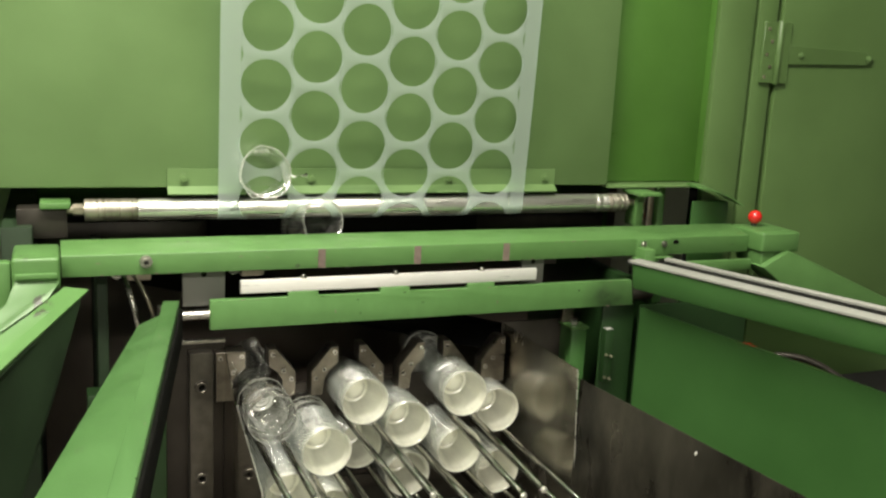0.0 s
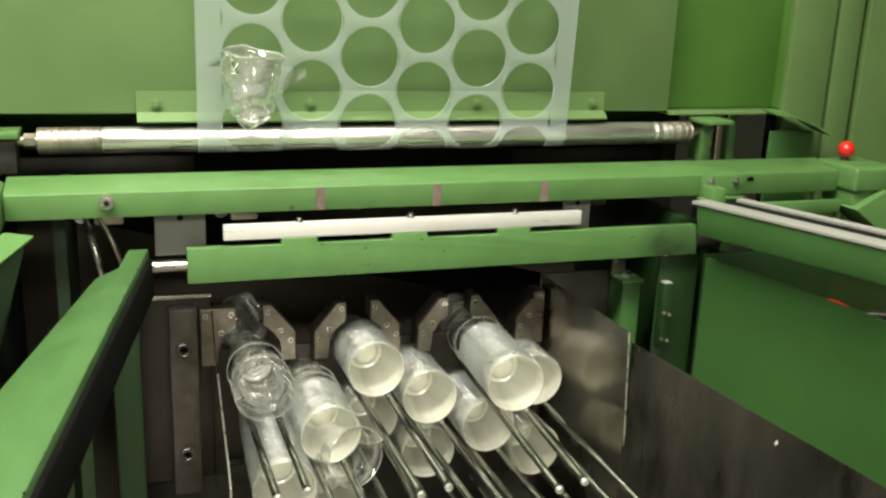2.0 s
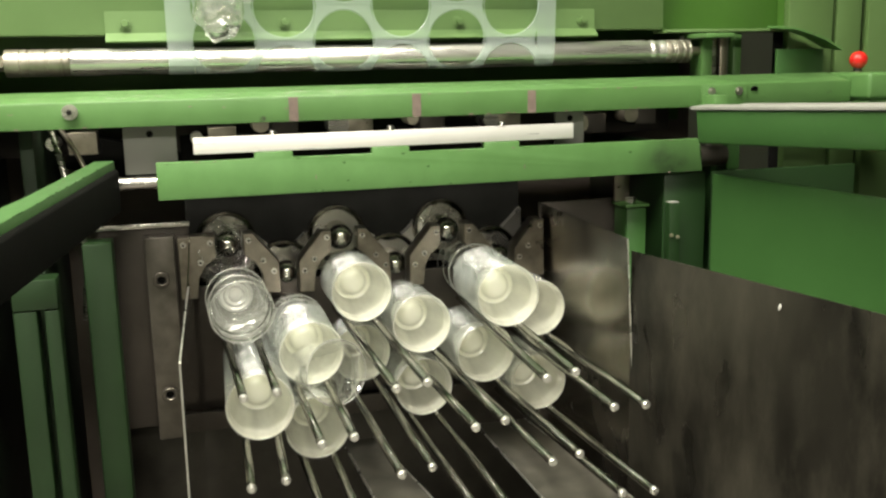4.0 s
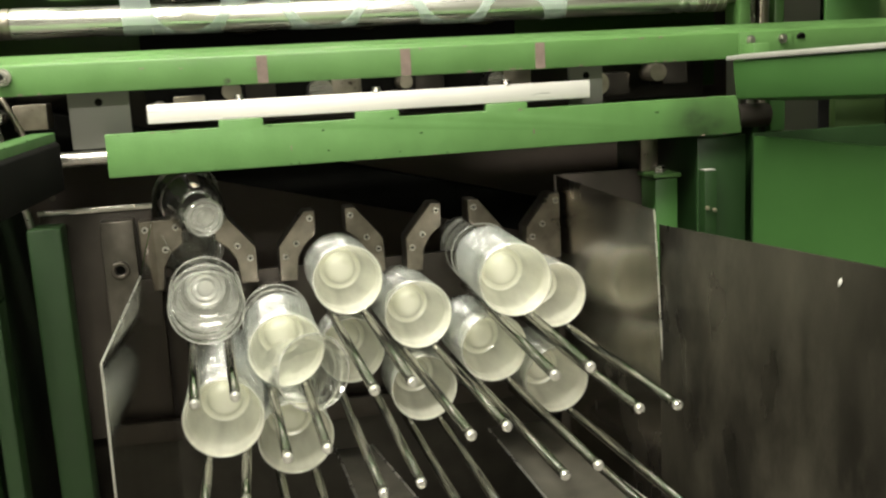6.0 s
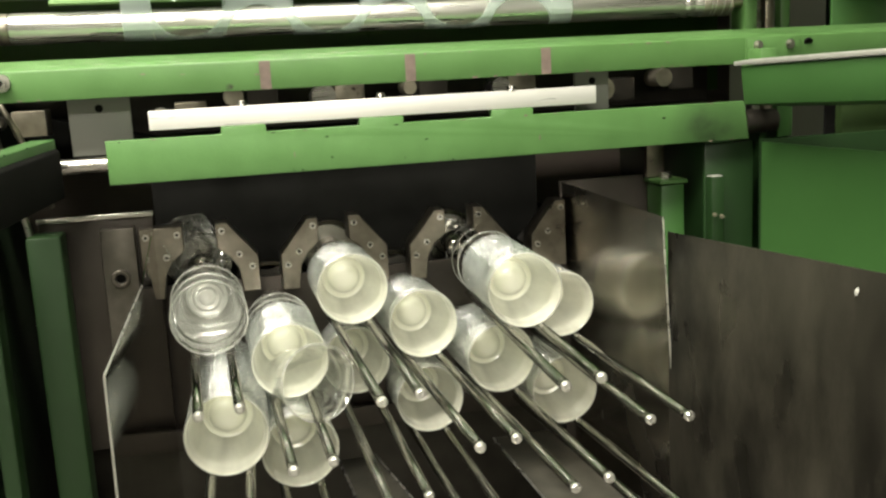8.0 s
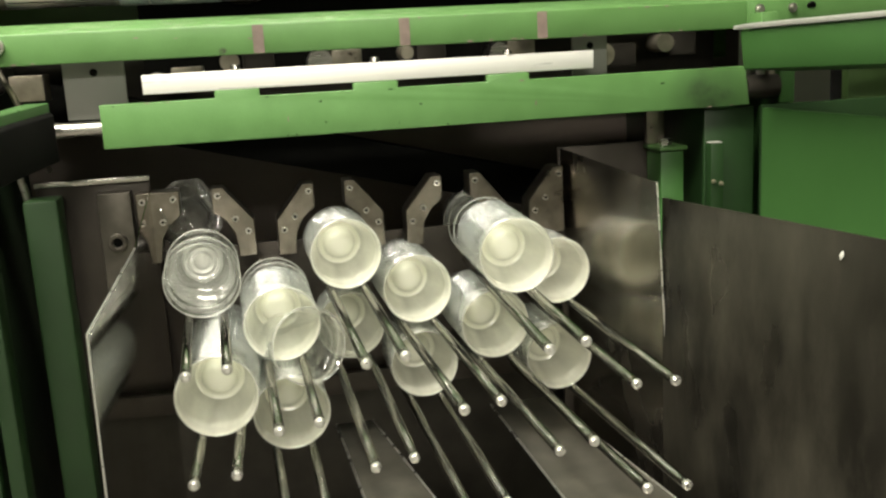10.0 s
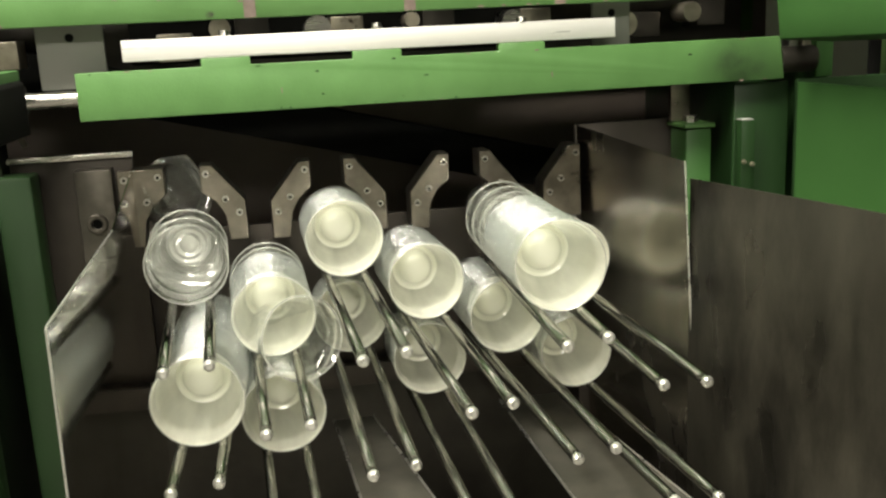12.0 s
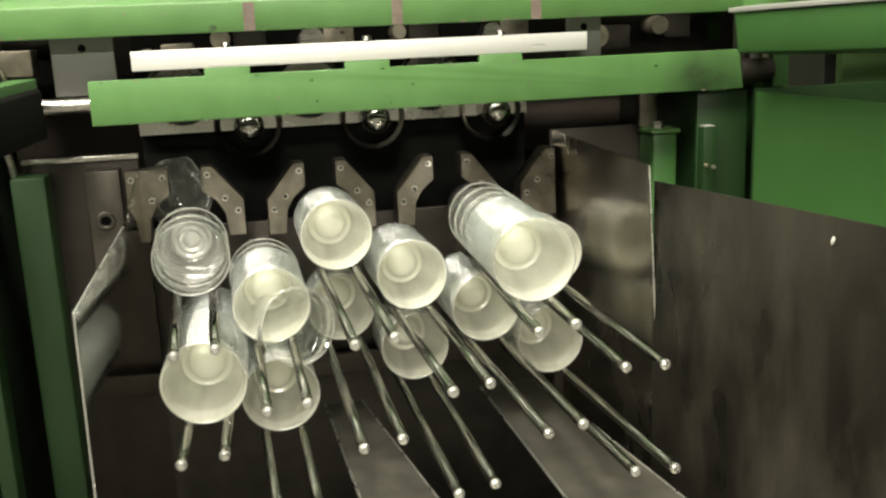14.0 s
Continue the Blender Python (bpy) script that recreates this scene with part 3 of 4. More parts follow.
rail = thing("side_rail", "bright green folded side rail with dark inner face", "rail")
sa = [(-0.394, 1.006), (-0.416, 1.006), (-0.416, 0.979), (-0.394, 0.979)]
DX, DZ = -0.178, -0.042
sweep("top_flange", sa, -0.01, [(x + DX * 1.02, z + DZ) for x, z in sa], -0.98, RAILGREEN, rail)
so = [(-0.4165, 1.001), (-0.452, 0.986), (-0.452, 0.978), (-0.4165, 0.978)]
sweep("outer_flange", so, -0.05, [(x + DX * 1.0 - (0.075 if i in (1, 2) else 0), z + DZ) for i, (x, z) in enumerate(so)], -0.98, RAILGREEN, rail)
# Black strip added to put shade on the rail's inner face.
si = [(-0.3938, 0.998), (-0.3938, 0.949), (-0.390, 0.949), (-0.390, 0.994)]
sweep("inner_shade_strip", si, -0.015, [(x + DX * 1.02, z + DZ) for x, z in si], -0.975, BLACK, rail, "black strip darkening the rail's shaded inner face")
along = Vector((DX * 1.02, -0.97, DZ)).normalized()
chips(rail, 26, 7, lambda r: (Vector((-0.3945, -0.01, 1.0059)) + along * r.uniform(0.02, 0.9), along, X, Z), 0.0013, BLACK)
chips(rail, 8, 8, lambda r: (Vector((r.uniform(-0.412, -0.398), -0.01, 1.0060)) + along * r.uniform(0.02, 0.8), along, X, Z), 0.0016, RUST)
boxpart("end_clip", (-0.420, -0.398, -0.008, 0.03, 0.965, 0.99), DARK, rail)

guide = thing("chain_guide", "green guide rail topped with a grey slotted profile", "rail")
GX, GZ, GN = 0.27 * 0.85, 0.025 * 0.85, -0.90
ga = [(0.317, 1.040), (0.322, 0.998), (0.385, 0.993), (0.385, 1.040)]
sweep("guide_body", ga, -0.045, [(x + GX, z + GZ) for x, z in ga], GN, DEEP, guide)
for a, b in ((0.312, 0.334), (0.382, 0.390)):
    gt = [(a, 1.0405), (b, 1.0405), (b, 1.047), (a, 1.045)]
    sweep("top_profile", gt, -0.04, [(x + GX, z + GZ) for x, z in gt], GN, PROFILE, guide, "grey top profile", 0.0008)
gt = [(0.3345, 1.0404), (0.3815, 1.0404), (0.3815, 1.041), (0.3345, 1.041)]
sweep("slot", gt, -0.042, [(x + GX, z + GZ) for x, z in gt], GN, BLACK, guide, "dark slot", 0)
boxpart("clip", (0.352, 0.372, -0.03, -0.002, 1.005, 1.058), GREEN, guide)
boxpart("tab", (0.345, 0.42, -0.012, 0.0, 1.037, 1.041), GREEN, guide)

box = thing("side_box", "deep green sheet-metal side box open at the top", "machine box")
sweep("inner_wall", [(0.370, 0.952), (0.376, 0.952), (0.376, 0.45), (0.370, 0.45)], -0.004, [(0.615, 0.925), (0.621, 0.925), (0.621, 0.45), (0.615, 0.45)], -0.90, DEEP, box, "", 0)
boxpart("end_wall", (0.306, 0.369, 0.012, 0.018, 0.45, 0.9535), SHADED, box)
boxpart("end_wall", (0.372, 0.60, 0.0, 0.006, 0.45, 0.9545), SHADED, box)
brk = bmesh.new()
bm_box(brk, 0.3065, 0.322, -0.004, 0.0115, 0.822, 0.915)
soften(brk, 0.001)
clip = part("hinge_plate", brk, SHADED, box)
boxpart("pad", (0.3075, 0.321, -0.003, 0.010, 0.9153, 0.9165), PROFILE, clip, "pale cap on the hinge plate")

for bx, bz in ((0.309, 0.872), (0.3185, 0.869), (0.309, 0.832), (0.3185, 0.829)):
    screw(clip, bx, -0.004, bz, 0.0017, WORN, 0.005)

tray = thing("side_sheet", "stained dark sheet-steel side panel with smears", "metal sheet")
sweep("sheet", [(0.193, 0.879), (0.1945, 0.879), (0.1945, 0.40), (0.193, 0.40)], -0.117, [(0.219, 0.915), (0.2205, 0.915), (0.2205, 0.40), (0.219, 0.40)], -0.85, SHEET, tray, "", 0)
cb2 = bmesh.new()
bmesh.ops.create_icosphere(cb2, subdivisions=1, radius=0.004, matrix=Matrix.Translation((0.201, -0.40, 0.876)) @ Matrix.Rotation(radians(25), 4, "X") @ Matrix.Diagonal((0.3, 0.5, 1.1, 1)))
tagged(new("plastic_flake", finish("plastic_flake", cb2, ALU)), "small white plastic flake stuck on the sheet", "flake")

stand = thing("support_bracket", "green two-legged support bracket, darkened for shade under the side rail", "bracket")
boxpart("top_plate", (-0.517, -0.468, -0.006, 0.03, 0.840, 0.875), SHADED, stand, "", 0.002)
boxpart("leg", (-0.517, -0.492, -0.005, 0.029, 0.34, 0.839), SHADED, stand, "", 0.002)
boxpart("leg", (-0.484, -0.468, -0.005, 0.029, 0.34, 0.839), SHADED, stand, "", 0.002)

# ---- dark machinery behind ----
rear = thing("press_frame", "oily dark steel press frame in the shadow behind the stacker", "machine frame")
boxpart("rear_plate", (-0.80, 0.60, 0.46, 0.50, 0.0, 1.14), REAR, rear, "brown steel rear plate")
boxpart("bed", (-0.80, 0.80, -0.30, 0.46, 0.30, 0.34), DARK, rear)
boxpart("cross_member", (-0.60, 0.47, 0.30, 0.36, 0.99, 1.06), DARK, rear)
boxpart("side_plate", (-0.62, -0.58, 0.06, 0.46, 0.34, 1.10), SHADOWGREEN, rear)
boxpart("side_plate", (-0.50, -0.485, 0.05, 0.30, 0.34, 1.04), SHADOWGREEN, rear)
boxpart("side_plate", (0.40, 0.42, 0.02, 0.46, 0.34, 0.98), SHADED, rear)
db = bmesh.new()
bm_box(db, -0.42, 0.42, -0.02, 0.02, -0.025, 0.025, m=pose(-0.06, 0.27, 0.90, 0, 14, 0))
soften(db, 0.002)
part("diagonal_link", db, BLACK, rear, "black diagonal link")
for i, (x, z) in enumerate(((-0.30, 1.02), (-0.22, 1.035), (-0.12, 1.03), (-0.02, 1.035), (0.09, 1.03), (0.22, 1.02), (-0.47, 1.02), (0.30, 1.03))):
    cylpart("fitting", (x, 0.10, z), (x, 0.135, z), 0.008 + 0.003 * (i % 3), WORN if i % 2 else STEEL, rear, seg=14)
    boxpart("valve", (x + 0.015, x + 0.05, 0.12, 0.16, z - 0.016, z + 0.012), DARK if i % 2 else WORN, rear)


def hose(name, pts, r, material, label):
    cu = bpy.data.curves.new(name, "CURVE")
    cu.dimensions, cu.bevel_depth, cu.bevel_resolution = "3D", r, 3
    sp = cu.splines.new("BEZIER")
    sp.bezier_points.add(len(pts) - 1)
    for b, p in zip(sp.bezier_points, pts):
        b.co = p
        b.handle_left_type = b.handle_right_type = "AUTO"
    cu.materials.append(material)
    return tagged(new(name, cu), label, "hose", group="hoses")


hose("hose", [(-0.47, 0.08, 1.05), (-0.45, 0.03, 0.98), (-0.44, 0.06, 0.90), (-0.45, 0.10, 0.80)], 0.004, STEEL, "thin grey hose hanging in the dark recess")
hose("hose", [(-0.46, 0.10, 1.04), (-0.43, 0.05, 0.99), (-0.42, 0.09, 0.93)], 0.003, WORN, "thin braided hose hanging in the dark recess")
mach = thing("drive_unit", "dark drive machinery half hidden behind the side box, recess filled black for shade", "machinery")
# Black blocks fill the recess behind the box to give its shade.
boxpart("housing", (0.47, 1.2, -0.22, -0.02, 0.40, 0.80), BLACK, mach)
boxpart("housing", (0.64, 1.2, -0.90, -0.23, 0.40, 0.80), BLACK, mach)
for i in range(7):
    cylpart("flange", (0.50 + 0.045 * i, -0.05 - 0.07 * i, 0.80), (0.50 + 0.045 * i, -0.05 - 0.07 * i, 0.825 + 0.008 * (i % 3)), 0.014 + 0.004 * (i % 2), WORN if i % 3 == 0 else DARK, mach, seg=16)
hose("hose", [(0.48, -0.05, 0.81), (0.52, -0.12, 0.86), (0.57, -0.16, 0.84), (0.63, -0.20, 0.86), (0.72, -0.26, 0.81)], 0.007, BLACK, "black hose lying behind the side box")
hose("hose", [(0.50, -0.04, 0.81), (0.60, -0.10, 0.88), (0.74, -0.20, 0.81)], 0.006, DARK, "dark hose lying behind the side box")

hose("hose", [(0.49, -0.03, 0.81), (0.53, -0.05, 0.885), (0.60, -0.06, 0.87), (0.68, -0.10, 0.81)], 0.004, RED, "thin red hose behind the side box")

# ---- stacker carriage ----
PLANE = 0.068
CX = [-0.2705, -0.1965, -0.1225, -0.0485, 0.0255, 0.0995]
ROW = [0.845, 0.802]
carriage = thing("stacker_carriage", "steel cup stacker carriage with guide rods and bracket blocks", "stacker")
boxpart("side_plate", (-0.435, -0.318, PLANE + 0.012, PLANE + 0.018, 0.655, 0.918), PLATE, carriage)
boxpart("side_plate", (0.152, 0.30, PLANE + 0.012, PLANE + 0.018, 0.50, 0.915), PLATE, carriage)
boxpart("lower_plate", (-0.318, 0.152, PLANE + 0.014, PLANE + 0.02, 0.640, 0.665), PLATE, carriage)
# Dark sheet added to make the shade below the lower plate.
boxpart("shade_sheet", (-0.43, 0.26, PLANE + 0.06, PLANE + 0.066, 0.36, 0.638), DARK, carriage, "dark sheet filling in the shade under the stacks")
boxpart("upper_plate", (-0.318, 0.152, PLANE + 0.03, PLANE + 0.036, 0.665, 0.83), PLATE, carriage)
boxpart("angle_bar", (-0.372, -0.337, PLANE - 0.012, PLANE + 0.011, 0.645, 0.905), ANGLE, carriage)
for sz in (0.852, 0.705):
    ring = bmesh.new()
    bm_lathe(ring, [(0.0052, 0.0), (0.0052, 0.006), (0.0062, 0.007), (0.0088, 0.007), (0.0098, 0.006), (0.0098, 0.0)], 24, pose(-0.355, PLANE - 0.012, sz, 90, 0, 0))
    bolt = part("angle_bolt", ring, ANGLE, carriage, "round socket bolt")
    cylpart("socket", (-0.355, PLANE - 0.0135, sz), (-0.355, PLANE - 0.0125, sz), 0.0052, BLACK, bolt, seg=6)
boxpart("top_edge", (-0.436, -0.317, PLANE + 0.006, PLANE + 0.0115, 0.9135, 0.9195), STEEL, carriage)
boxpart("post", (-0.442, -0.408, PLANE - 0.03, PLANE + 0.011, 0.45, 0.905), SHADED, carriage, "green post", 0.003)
boxpart("post", (0.264, 0.294, PLANE - 0.03, PLANE + 0.011, 0.45, 0.905), DEEP, carriage, "green post", 0.003)
boxpart("stop_bar", (0.258, 0.281, PLANE - 0.004, PLANE + 0.004, 0.912, 0.975), BLOCK, carriage, "grey flat stop bar")
boxpart("post_cap", (0.261, 0.297, PLANE - 0.033, PLANE + 0.014, 0.906, 0.911), GREEN, carriage)
cylpart("post_bolt", (0.279, PLANE - 0.01, 0.911), (0.279, PLANE - 0.01, 0.918), 0.008, STEEL, carriage, seg=6)


def bracket(cx, cz, side, square=False, solid=False):
    """A thick chamfered block beside a stack, with three bolts."""
    s = side
    outer = [(0.0625, 0.056), (0.0625, -0.022)] if square else [(0.0295, 0.056), (0.0605, 0.018), (0.0605, -0.022)]
    pts = [(0.0175, 0.056)] + outer + [(0.042, -0.022), (0.039, 0.004), (0.031, 0.018), (0.0175, 0.029)]
    if solid:
        pts = pts[:4] + [(0.0175, -0.022)]
    bm = bmesh.new()
    bm_prism(bm, [(cx + s * x, cz + z) for x, z in pts], "y", PLANE - 0.006, PLANE + 0.024)
    soften(bm, 0.0008, 1)
    ob = part("bracket", bm, BLOCK, carriage, "chamfered steel bracket block")
    for x, z in ((0.0235, 0.0475), (0.056, 0.047) if square else (0.0405, 0.0205), (0.0365, 0.0235) if square else (0.0535, 0.006)):
        b = bmesh.new()
        bm_cyl(b, (cx + s * x, PLANE - 0.006, cz + z), (cx + s * x, PLANE - 0.0085, cz + z), 0.0036, seg=14)
        bo = part("bolt", b, STEEL, ob)
        b = bmesh.new()
        bm_cyl(b, (cx + s * x, PLANE - 0.0085, cz + z), (cx + s * x, PLANE - 0.0088, cz + z), 0.0017, seg=6)
        part("socket", b, BLACK, ob)


for k in (0, 2, 4):
    bracket(CX[k] - 0.001 * k, ROW[0] - 0.0014 * k, -1, k == 0)
    bracket(CX[k] - 0.0014 * k, ROW[0] - 0.0014 * k, 1)
bracket(CX[4] + 0.143, ROW[0] - 0.006, -1, solid=True)

# rods: the tips of each pair, near end
TIPS = {"A0": (-0.2628, -0.22, 0.7837), "A1": (-0.1915, -0.251, 0.7385), "A2": (-0.118, -0.266, 0.7925), "A3": (-0.0435, -0.286, 0.7505), "A4": (0.025, -0.303, 0.799),
        "A5": (0.107, -0.290, 0.7525), "B0": (-0.2625, -0.26, 0.706), "B1": (-0.19, -0.27, 0.655), "B2": (-0.117, -0.273, 0.7055), "B3": (-0.043, -0.29, 0.662),
        "B4": (0.033, -0.297, 0.7085), "B5": (0.107, -0.311, 0.667)}


FRONTS = {"A0": (-0.2663, -0.06, 0.8279), "A1": (-0.1938, -0.10, 0.7833), "A2": (-0.1208, -0.03, 0.8346), "A3": (-0.0457, -0.05, 0.7874), "A4": (0.0359, -0.125, 0.8365),
          "A5": (0.1155, -0.01, 0.7887), "B0": (-0.2586, -0.15, 0.7439), "B1": (-0.1926, -0.115, 0.7010), "B2": (-0.1168, 0.01, 0.7455), "B3": (-0.0420, -0.015, 0.6999),
          "B4": (0.0306, -0.05, 0.7472), "B5": (0.1030, -0.045, 0.7007)}


def axis_line(key):
    """A stack's rods run from under its front rim to their tips: the middle of the pair at the back plane, and the direction to the operator."""
    tip = Vector(TIPS[key])
    under = Vector(FRONTS[key]) - Vector((0, 0, 0.0405))
    d = (tip - under).normalized()
    return tip - d * ((tip.y - PLANE) / d.y), d


def rod_mesh(length):
    bm = bmesh.new()
    r = 0.0046
    bm_lathe(bm, [(0, 0), (r, 0), (r, length - 0.012), (r * 0.86, length - 0.011), (r * 0.86, length - 0.010), (r * 1.02, length - 0.009), (r * 1.02, length - 0.002), (r * 0.75, length), (0, length + 0.0005)], seg=16)
    return bm


for key, tip in TIPS.items():
    back, d = axis_line(key)
    for s in (-1, 1):
        far = back + Vector((s * 0.018, 0, 0))
        rd = (Vector(tip) + Vector((s * 0.0168, 0, 0)) - far).normalized()
        length = (Vector(tip) - back).length * (1.0 + 0.02 * s * (0.3 if key in ("A5", "B5") else -0.6))
        turn = Matrix.Translation(far) @ rd.to_track_quat("Z", "Y").to_matrix().to_4x4()
        bm = rod_mesh(length)
        bmesh.ops.transform(bm, matrix=turn, verts=bm.verts[:])
        rod = part("guide_rod", bm, ROD, carriage, "polished steel guide rod")
        cap = bmesh.new()
        bm_lathe(cap, [(0.0047, 0.0), (0.0048, 0.002), (0.0044, 0.0035), (0.0026, 0.0046), (0.0, 0.0042)], 10, turn @ pose(0, 0, length - 0.003))
        part("end_cap", cap, CAP, rod, "bright domed rod end", False)

# guard sheets of the carriage
def plate4(name, pts, t, material, parent, label):
    bm = bmesh.new()
    a = [Vector(p) for p in pts]
    n = (a[1] - a[0]).cross(a[2] - a[0]).normalized() * t
    bm_loft(bm, a, [p + n for p in a])
    return part(name, bm, material, parent, label, False)


plate4("guard_sheet", [(0.153, PLANE + 0.01, 0.914), (0.186, -0.12, 0.895), (0.203, -0.12, 0.55), (0.165, PLANE + 0.01, 0.55)], 0.0012, GUARD, carriage, "shiny steel side guard sheet")
plate4("guard_sheet", [(-0.317, 0.078, 0.905), (-0.3244, -0.07, 0.866), (-0.3364, -0.31, 0.852), (-0.3374, -0.33, 0.50), (-0.317, 0.078, 0.50)], 0.0012, MIRROR, carriage, "shiny steel side guard sheet with a slanted edge")

for pa, pb in (((0.186, -0.121, 0.896), (0.203, -0.121, 0.55)), ((-0.3364, -0.311, 0.852), (-0.3374, -0.331, 0.50)), ((-0.3244, -0.071, 0.867), (-0.3364, -0.31, 0.853))):
    cylpart("sheet_edge", pa, pb, 0.0009, CAP, carriage, "bright cut edge", seg=8)

# gutters below the rods
for xa0, xa1, xb0, xb1 in ((-0.1356, -0.092, -0.118, -0.020), (0.056, 0.128, 0.066, 0.190)):
    ya, yb = PLANE + 0.012, -0.42
    gut = plate4("gutter", [(xa0, ya, 0.602), (xb0, yb, 0.594), (xb1, yb, 0.594), (xa1, ya, 0.602)], 0.0012, GUTTER, carriage, "flat sheet-steel gutter with rolled edges")
    for xa, xb in ((xa0, xb0), (xa1, xb1)):
        cylpart("turned_edge", (xa, ya, 0.6025), (xb, yb, 0.5945), 0.0015, CAP, gut, seg=10)

# ---- cups ----
CUP_R = 0.0370


def cup_profile():
    return [(0.0, -0.086), (0.0195, -0.086), (0.0215, -0.0835), (0.0225, -0.080), (0.0255, -0.077), (0.0285, -0.060), (0.0305, -0.040), (0.0318, -0.026), (0.0322, -0.024),
            (0.0338, -0.023), (0.0345, -0.006), (0.0352, -0.003), (CUP_R, -0.0015), (CUP_R + 0.0006, 0.0), (CUP_R, 0.0008)]


def crumpled(prof, seed, amount):
    """A dented cup: the wall is pushed in by smooth noise, the rim bent."""
    bm = bmesh.new()
    bm_lathe(bm, prof, 40)
    bmesh.ops.subdivide_edges(bm, edges=[e for e in bm.edges if abs(e.verts[0].co.z - e.verts[1].co.z) > 0.008], cuts=2)
    for v in bm.verts:
        q = v.co * 42 + Vector((seed, seed * 2, 0))
        n = noise.noise_vector(q)
        v.co += n * amount * (0.5 + 8 * abs(v.co.z))
    return bm


def ring_mesh():
    bm = bmesh.new()
    bm_lathe(bm, [(0.0362, -0.0052), (0.0364, -0.0020), (0.0367, -0.0012), (0.03685, -0.0005), (0.0367, 0.0002), (0.0362, 0.0006)], 40)
    return finish("nested_cup", bm, OUTER)


def front_mesh():
    bm = bmesh.new()
    bm_lathe(bm, [(0.0232, -0.0625), (0.0242, -0.0595), (0.0279, -0.0482), (0.0283, -0.0478), (0.0302, -0.0362), (0.0306, -0.0358),
                  (0.0325, -0.0242), (0.0329, -0.0238), (0.0342, -0.0105), (0.0347, -0.006), (0.0356, -0.002), (0.0364, -0.0003), (0.0368, 0.0)], 40)
    return finish("front_cup", bm, MILKY)


def core_mesh():
    """The bases of the nested cups, seen through one another as a dense white disc."""
    bm = bmesh.new()
    bm_lathe(bm, [(0.0, -0.0480), (0.0050, -0.0484), (0.0090, -0.0496), (0.0125, -0.0517), (0.0150, -0.0548), (0.0166, -0.0590), (0.0178, -0.0632), (0.0205, -0.0640), (0.0232, -0.0625)], 40)
    return finish("cup_base", bm, CORE)


def clear_mesh(name="clear_cup"):
    bm = bmesh.new()
    bm_lathe(bm, cup_profile(), 40)
    return finish(name, bm, CLEAR)


def rim_mesh():
    bm = bmesh.new()
    n = 10
    bm_lathe(bm, [(CUP_R - 0.0002 + 0.0006 * math.cos(2 * math.pi * i / n), 0.0006 * math.sin(2 * math.pi * i / n)) for i in range(n + 1)], 48)
    return finish("rim", bm, RIM)


def foot_mesh():
    bm = bmesh.new()
    bm_lathe(bm, [(0.0, -0.082), (0.006, -0.0815), (0.009, -0.083), (0.0125, -0.0815), (0.0155, -0.083), (0.0185, -0.0815), (0.0215, -0.0825)], 40)
    return finish("base", bm, FOOT)


def clear_cup(parent, m):
    c = new("clear_cup", CLEARCUP)
    c.parent = parent
    c.matrix_basis = m
    for name, me in (("rim", RIMMESH), ("base", FOOTMESH)):
        o = new(name, me)
        o.parent = c
    return c


RING, FRONT, BASE, CLEARCUP, RIMMESH, FOOTMESH = ring_mesh(), front_mesh(), core_mesh(), clear_mesh(), rim_mesh(), foot_mesh()
# key: distance of the front rim from the back plane (y of the front), cups, clear cups behind the milky ones
STACKS = {"A1": (19, 2), "A2": (19, 0), "A3": (23, 0), "A4": (28, 3), "A5": (15, 0), "B0": (44, 0), "B1": (37, 0), "B2": (12, 0), "B3": (17, 0), "B4": (23, 0), "B5": (22, 0)}
PITCH = 0.0048
moving = []


def stack_pose(key, ahead=0.0):
    """Where the front rim of a stack lies; local z points to the operator, local y up."""
    back, d = axis_line(key)
    x = Vector((0, 0, 1)).cross(d).normalized()
    m = Matrix((x, d.cross(x), d)).transposed().to_4x4()
    return Matrix.Translation(Vector(FRONTS[key]) + d * ahead) @ m


rng = random.Random(4)
for key, (count, clear_n) in STACKS.items():
    st = thing("cup_stack", "stack of nested milky plastic cups lying on two guide rods", "cup stack", group="cup stacks")
    st.matrix_basis = stack_pose(key)
    f = new("front_cup", FRONT)
    f.parent = st
    for name, me in (("cup_base", BASE), ("rim", RIMMESH)):
        g = new(name, me)
        g.parent = f
    wall = bmesh.new()
    long = count * PITCH
    bm_lathe(wall, [(0.0205, -long - 0.055), (0.0255, -long - 0.050), (0.0325, -long), (0.0325, -min(0.058, 0.8 * long))], 36)
    part("nested_wall", wall, OUTER, st)
    for i in range(1, count):
        c = new("nested_cup", RING)
        c.parent = st
        c.matrix_basis = pose(rng.uniform(-0.0002, 0.0002), rng.uniform(-0.0002, 0.0002), -i * PITCH + rng.uniform(-0.0005, 0.0005))
    for i in range(clear_n):
        c = clear_cup(st, pose(0, 0, -count * PITCH - (0.020 + 0.036 * i if key == "A4" else 0.012 + 0.022 * i)))
        tagged(c, "clear cup nested behind the milky ones")
    moving.append((st, key))

single = thing("cup_stack", "three clear plastic cups nested on the first pair of rods", "cup stack", group="cup stacks")
single.matrix_basis = stack_pose("A0")
for dz in (0.0, -0.032, -0.072):
    clear_cup(single, pose(0, 0, dz))
moving.append((single, "A0"))

